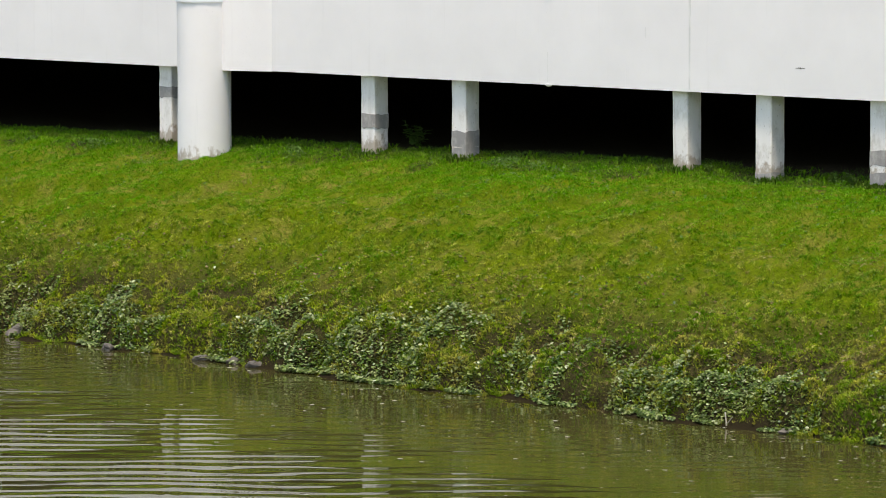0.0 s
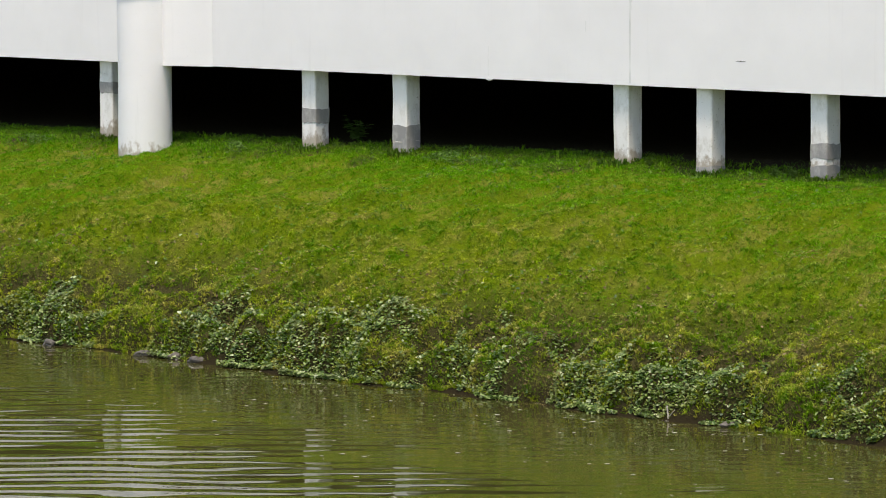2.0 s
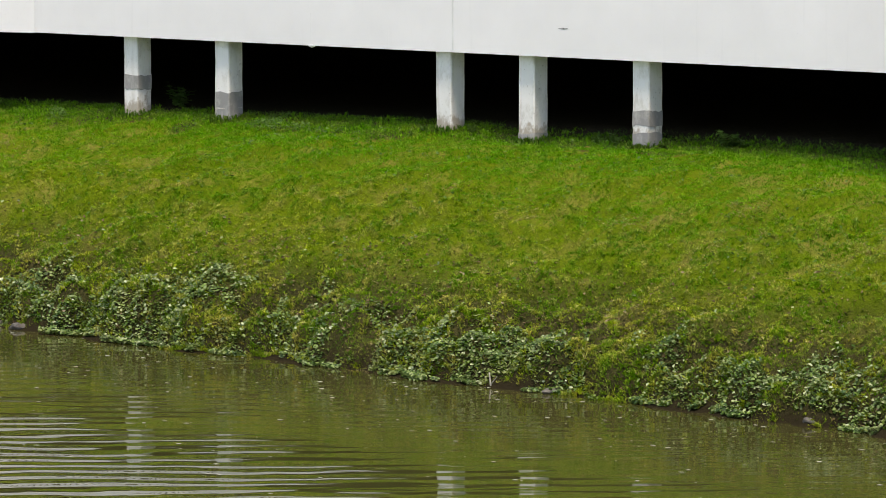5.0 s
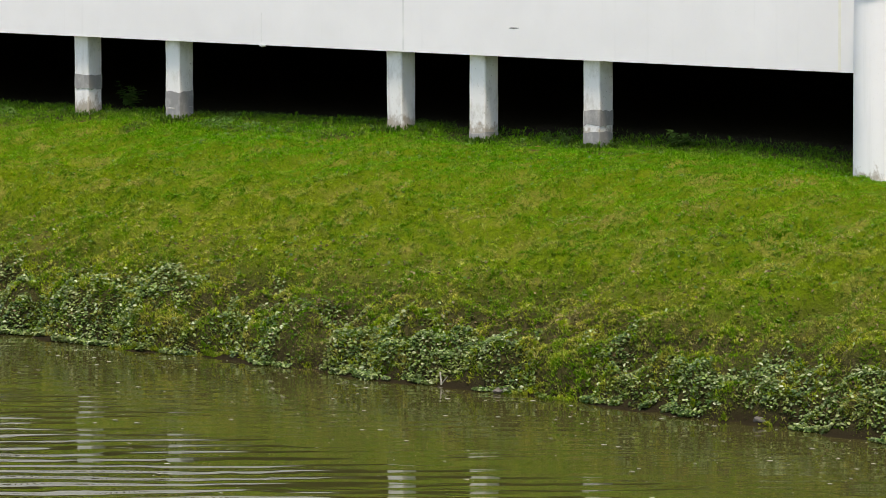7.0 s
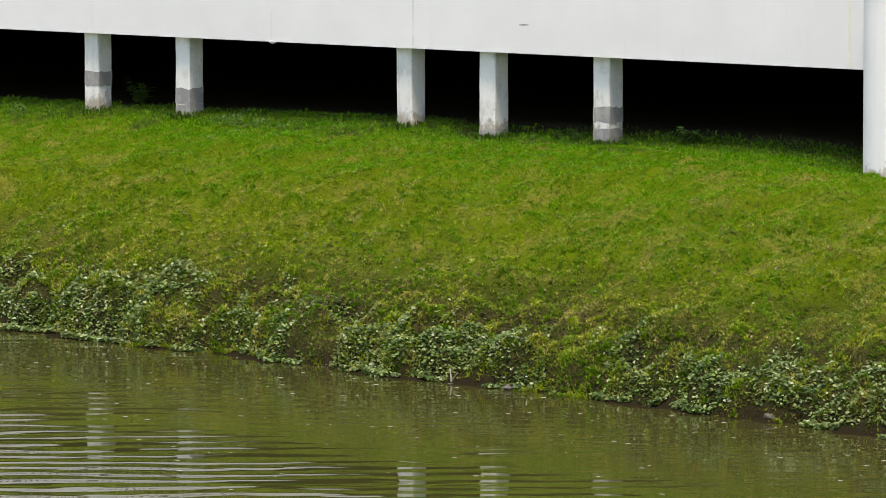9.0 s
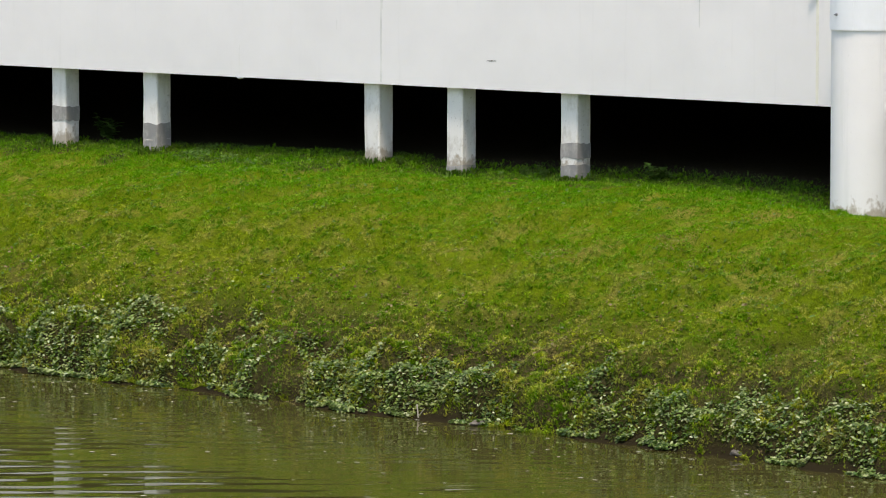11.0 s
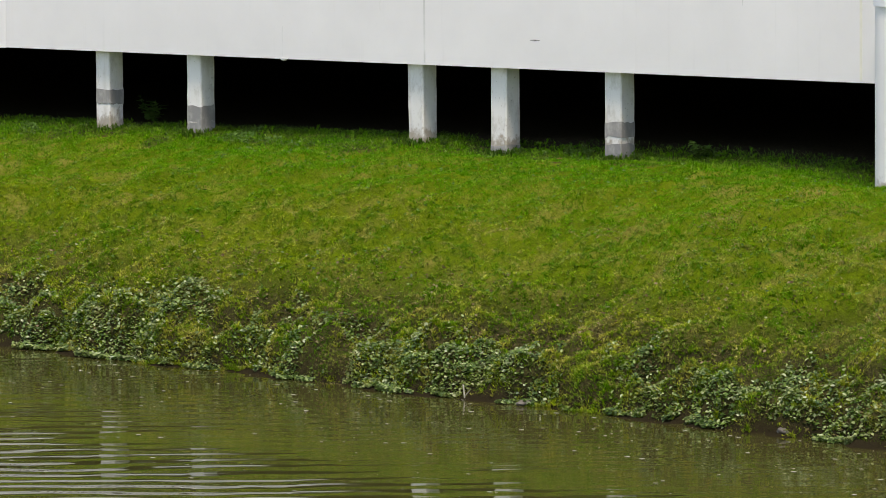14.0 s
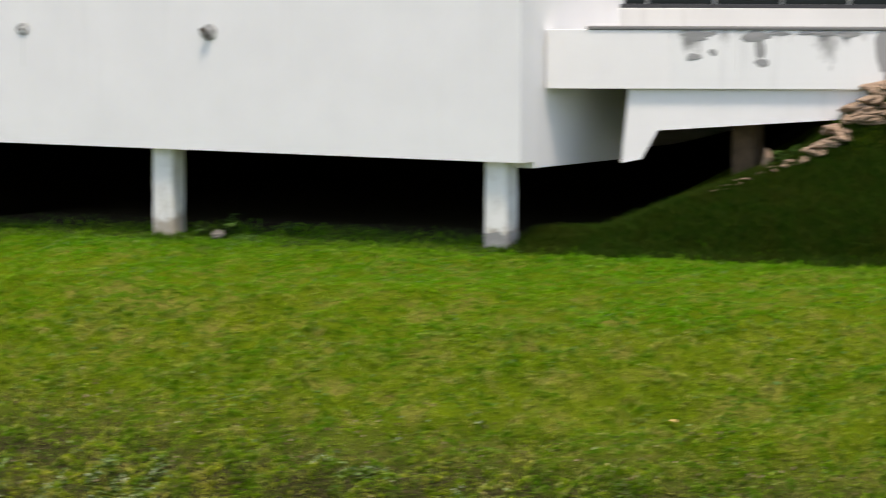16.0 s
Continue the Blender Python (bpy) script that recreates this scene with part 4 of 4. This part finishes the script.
# Real tufts at the column feet, in the shade-darkened grass colour.
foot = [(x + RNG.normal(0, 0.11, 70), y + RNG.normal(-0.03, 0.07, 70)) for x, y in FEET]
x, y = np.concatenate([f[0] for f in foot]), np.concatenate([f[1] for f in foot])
tufts = clumps("foot_grass", x, y, 0.03 + 0.03 * RNG.random(len(x)), 0.04 + 0.06 * RNG.random(len(x)), 0.011, 5, SHADEDGRASS)
tagged(tufts, "uncut grass round the feet of the columns in the shade-toned colour", "grass", kind="stuff")

x, y, d = scatter(76000, -5, 28.0, -0.07, 1.9, 1.4)
k = (RNG.random(len(d)) < 1.1 - 0.42 * d) & (vnoise(x, y, 1.1) + 0.6 * vnoise(x, y, 3.3) + 0.6 * vnoise(x, y, 8.0) - 0.35 * hollow(x, y) - 0.5 * np.clip(creeping(x, y), 0, 1) + 0.7 * spots(x, y, RANK, 0.32, 0.2) > -0.26 + 0.12 * d)
x, y, d = x[k], y[k], d[k]
reach = RNG.random(len(x)) ** 1.7 * (1 - 0.55 * sstep(0.4, 1.5, d))
rank = clumps("bank_grass", x, y, 0.026 + 0.045 * reach, 0.020 + 0.045 * reach, 0.010, 5, LONGGRASS)
tagged(rank, "rank uncut grass hanging over the water's edge", "grass", kind="stuff")


def leaves(name, x, y, size, lift, material, tilt=0.9):
    """Small cupped leaves, six corners each."""
    n = len(x)
    c = np.stack([x, y, np.maximum(ground_z(x, y), 0.0) + lift], 1)
    a = RNG.uniform(0, 2 * math.pi, n)
    t = RNG.normal(0, tilt * 0.6, (n, 2))
    up = np.stack([t[:, 0] + 0.15, t[:, 1] - 0.25, np.ones(n)], 1)
    up /= np.linalg.norm(up, axis=1)[:, None]
    e1 = np.stack([np.cos(a), np.sin(a), np.zeros(n)], 1)
    e1 -= up * (e1 * up).sum(1)[:, None]
    e1 /= np.linalg.norm(e1, axis=1)[:, None]
    e2 = np.cross(up, e1)
    shape = np.array([(-1, 0, 0.0), (-0.35, 0.62, 0.18), (0.45, 0.52, 0.16), (1, 0, -0.1), (0.45, -0.52, 0.16), (-0.35, -0.62, 0.18)])
    V = c[:, None, :] + size[:, None, None] * (shape[None, :, 0:1] * e1[:, None] + shape[None, :, 1:2] * e2[:, None] + shape[None, :, 2:3] * up[:, None])
    base = np.arange(n)[:, None, None] * 6
    F = (base + np.array([(0, 3, 2, 1), (0, 5, 4, 3)])[None]).reshape(-1, 4)
    return piece_mesh(name, V.reshape(-1, 3), F, material)


x, y, d = scatter(260000, -5, 28.0, -0.12, 1.9, 1.35)
den = creeping(x, y) + 0.15 * hollow(x, y) + 0.3 * (1 - sstep(0.05, 0.3, d))
k = (RNG.random(len(x)) < np.clip(den * 1.9 - 0.1, 0.003, 1)) & ((d > 0.02) | (vnoise(x, y, 2.6) + 0.8 * vnoise(x, y, 8.0) > -0.05 - 1.5 * d))
x, y = x[k], y[k]
creeper = leaves("creeper", x, y, 0.009 + 0.015 * RNG.random(len(x)), 0.01 + (0.02 + 0.055 * np.clip(vnoise(x, y, 5.0) + 0.3, 0, 1)) * RNG.random(len(x)), CREEPER)
tagged(creeper, "low creeping weeds with pale round leaves along the bank", "ground cover", kind="stuff")
x = RNG.uniform(-5, 27, 7000)
y = RNG.uniform(-5.5, 0.0, 7000)
k = (y > bank_y(x) + 0.5) & (vnoise(x, y, 1.4) > 0.02)
clover = leaves("lawn_weeds", x[k], y[k], 0.010 + 0.012 * RNG.random(k.sum()), 0.02 + 0.02 * RNG.random(k.sum()), WEED)
tagged(clover, "small broad-leaved weeds scattered in the lawn", "weeds", kind="stuff")


x, y = RNG.uniform(-3, 21, 26000), RNG.normal(0.05, 0.14, 26000)
k = (vnoise(x, y, 1.6) + 0.8 * vnoise(x, y, 5.0) > 0.36) & (y > -0.25) & (y < 0.5)
weeds = leaves("verge_weeds", x[k], y[k], 0.008 + 0.009 * RNG.random(k.sum()), 0.01 + 0.035 * RNG.random(k.sum()) ** 1.5, WEED)
tagged(weeds, "low dark leafy weeds along the feet of the columns", "weeds", kind="stuff")

x, y, d = scatter(60000, -6, 27, 0.0, 1.7)
k = RNG.random(len(x)) < 0.12 + 0.9 * hollow(x, y)
litter = leaves("leaf_litter", x[k], y[k], 0.008 + 0.014 * RNG.random(k.sum()), 0.004 + 0.02 * RNG.random(k.sum()), LITTER, 1.2)
tagged(litter, "brown dead leaves and bits of straw on the bare earth", "leaf litter", kind="stuff")


def weed_plant(x, y, size, n, seed, label="dark leafy weed growing at the foot of the columns"):
    """A weed of stalks with pointed leaves."""
    r = random.Random(seed)
    z = float(ground_z(np.array([x]), np.array([y]))[0])
    e = empty("weed", x, y, z, label, "weed", "weeds by the columns")
    stalks, lf = nB(), nB()
    for i in range(n):
        a, s = r.uniform(0, 6.28), size * r.uniform(0.5, 1.0)
        tip = Vector((math.cos(a) * s * 0.6, math.sin(a) * s * 0.6, s))
        rod(stalks, (0, 0, -0.03), tip, 0.004, 5, 0.002)
        for q in range(8):
            base = tip * (0.25 + 0.1 * q)
            b = r.uniform(0, 6.28)
            out = Vector((math.cos(b), math.sin(b), r.uniform(-0.4, 0.4))) * size * r.uniform(0.22, 0.40)
            side = out.cross(Vector((0, 0, 1))).normalized() * out.length * 0.34
            dip = Vector((0, 0, -0.12 * out.length))
            v = [lf.verts.new(base + c) for c in (out * 0.0, out * 0.3 + side, out * 0.7 + 0.8 * side, out + dip, out * 0.7 - 0.8 * side, out * 0.3 - side)]
            lf.faces.new(v)
    part("stalks", stalks, WEED, e)
    part("leaves", lf, WEED, e)
    return e


for i, (x, y, s, n) in enumerate(((10.83, 0.24, 0.19, 12), (11.0, 0.27, 0.1, 5), (9.85, 0.26, 0.13, 8), (10.1, 0.1, 0.1, 7), (8.55, 0.1, 0.10, 6), (7.55, 0.1, 0.10, 6), (6.95, 0.02, 0.08, 5), (9.45, 0.15, 0.09, 5), (9.2, 0.2, 0.08, 5), (2.8, 0.6, 0.28, 12), (2.2, 0.15, 0.1, 6), (2.72, 0.1, 0.07, 4),
                                 (14.15, -0.1, 0.09, 6), (17.75, 0.2, 0.12, 7), (18.05, 0.25, 0.2, 8), (18.6, 0.3, 0.12, 6), (-0.85, 0.0, 0.12, 6), (9.38, 0.2, 0.12, 9), (9.13, 0.2, 0.1, 7), (20.6, 0.05, 0.07, 5))):
    weed_plant(x, y, s, n, i + 11)


# ---- stones, stick, leaf, scum ----
def stone(name, x, y, z, sx, sy, sz, seed, material, label, category="stone", group="stones at the water's edge"):
    e = part(name, boulder(nB(), sx, sy, sz, seed, 3, 0.55), material, smooth=False)
    e.location = (x, y, z)
    e.rotation_euler = (0.1 * seed % 0.4, 0, seed * 1.3)
    return tagged(e, label, category, group)


rubble = random.Random(7)


def edge(x, off):
    return float(bank_y(np.array([x]))[0]) + off


for i, (x, off, z, s) in enumerate(((1.5, 0.05, 0.05, 0.15), (3.2, -0.12, 0.01, 0.11), (4.7, -0.06, 0.01, 0.10), (5.15, -0.05, 0.02, 0.09), (5.55, -0.03, 0.01, 0.11), (13.0, -0.03, 0.01, 0.08), (16.1, 0.0, 0.02, 0.09), (18.3, 0.0, 0.02, 0.14))):
    stone("stone", x, edge(x, off), z, s, s * 0.7, s * 0.5, i + 1, STONE, "wet grey-brown stone half sunk at the water's edge")
for i, (x, off, z, s) in enumerate(((20.7, 0.1, 0.07, 0.17), (20.95, 0.05, 0.06, 0.12), (20.3, 0.02, 0.03, 0.09))):
    stone("stone", x, edge(x, off), z, s, s * 0.8, s * 0.6, i + 21, PALESTONE, "pale broken stone at the water's edge")
stone("stone", 17.95, 0.15, float(ground_z(17.95, 0.15)) + 0.03, 0.055, 0.05, 0.05, 33, PALESTONE, "small pale stone in the grass by a column", group="stones under the floor")


def beside_wing(wx, wy):
    """Place on the ground from metres along and behind the face of the wing."""
    x, y = 21.18 + 0.866 * wx - 0.5 * wy, 0.4 + 0.5 * wx + 0.866 * wy
    return x, y, float(ground_z(x, y))


for i in range(90):
    u = rubble.random() ** 0.6
    s = (0.035 + 0.06 * u) * rubble.uniform(0.6, 1.7)
    x, y, z = beside_wing(2.05 + 1.7 * u, -0.12 + rubble.uniform(-0.22, 0.14) * (0.25 + 0.75 * u))
    stone("rock", x, y, z + 0.1 * s, s * 2.3, s * 1.1, s * 0.65, i + 41, STRAW, "tan weathered rock lying on the slope", "rock", "rocks on the slope")
for i in range(14):
    u = i / 13
    x, y, z = beside_wing(1.50 + 0.75 * u + rubble.uniform(-0.03, 0.03), -0.13 + rubble.uniform(-0.03, 0.03))
    stone("rock", x, y, z + 0.005, 0.09 + 0.03 * u, 0.03, 0.012 + 0.012 * u, i + 141, STRAW, "flat tan rock along the edge of the slope", "rock", "rocks on the slope")
post = empty("timber_post", *beside_wing(1.78, 0.6), "rough brown timber post in the shade below the walkway wing", "post")
part("shaft", box(nB(), -0.11, 0.11, -0.1, 0.1, -0.3, 0.72, 0.012), BARK, post)
x, y, z = beside_wing(1.93, 0.1)
stone("rock", x, y, z + 0.08, 0.045, 0.045, 0.12, 160, STRAW, "pale upright stone beside the timber post", "rock", "rocks on the slope")
for i, (wx, wy, s, n) in enumerate(((2.06, -0.02, 0.17, 12), (2.2, 0.0, 0.15, 10), (1.98, -0.05, 0.10, 7))):
    weed_plant(*beside_wing(wx, wy)[:2], s, n, i + 60, "dark leafy plant growing among rocks on the slope")
st = empty("stick", 12.3, edge(12.3, -0.10), 0.0, "bleached forked stick standing out of the water", "stick")
part("stem", rod(nB(), (0, 0, -0.08), (-0.05, 0.02, 0.13), 0.009, 6, 0.006), STICK, st)
part("fork", rod(nB(), (-0.02, 0.01, 0.03), (0.06, 0.0, 0.10), 0.006, 6, 0.004), STICK, st)


def fallen_leaf(x, y, s, seed):
    bm = nB()
    v = [bm.verts.new(c) for c in ((-s, 0, 0.0), (-0.2 * s, 0.5 * s, 0.02), (s, 0, 0.015), (-0.2 * s, -0.5 * s, 0.025))]
    bm.faces.new(v[:3])
    bm.faces.new((v[0], v[2], v[3]))
    ob = part("fallen_leaf", bm, FALLEN)
    ob.location, ob.rotation_euler = (x, y, float(ground_z(x, y)) + 0.06), (0.3, 0.2, seed)
    return tagged(ob, "yellow-brown fallen leaf lying on the lawn", "leaf", "fallen leaves")


for x, y, s in ((9.58, -0.44, 0.035), (24.68, -3.82, 0.05), (25.26, -2.98, 0.03), (22.3, -4.1, 0.03)):
    fallen_leaf(x, y, s, 0.4 + x)

x = RNG.uniform(-4, 24, 900)
off = RNG.random(900) ** 1.5 * 6.0
y = bank_y(x) - 0.15 - off
n = len(x)
r = 0.005 + 0.016 * RNG.random(n) ** 3
ang = np.linspace(0, 2 * math.pi, 6, endpoint=False)
V = np.stack([x[:, None] + r[:, None] * np.cos(ang) * 1.6, y[:, None] + r[:, None] * np.sin(ang), np.full((n, 6), 0.004)], -1)
scum = piece_mesh("scum", V.reshape(-1, 3), np.arange(6 * n).reshape(-1, 6), FOAM)
tagged(scum, "specks of pale scum and bits of leaf afloat", "scum", kind="stuff")
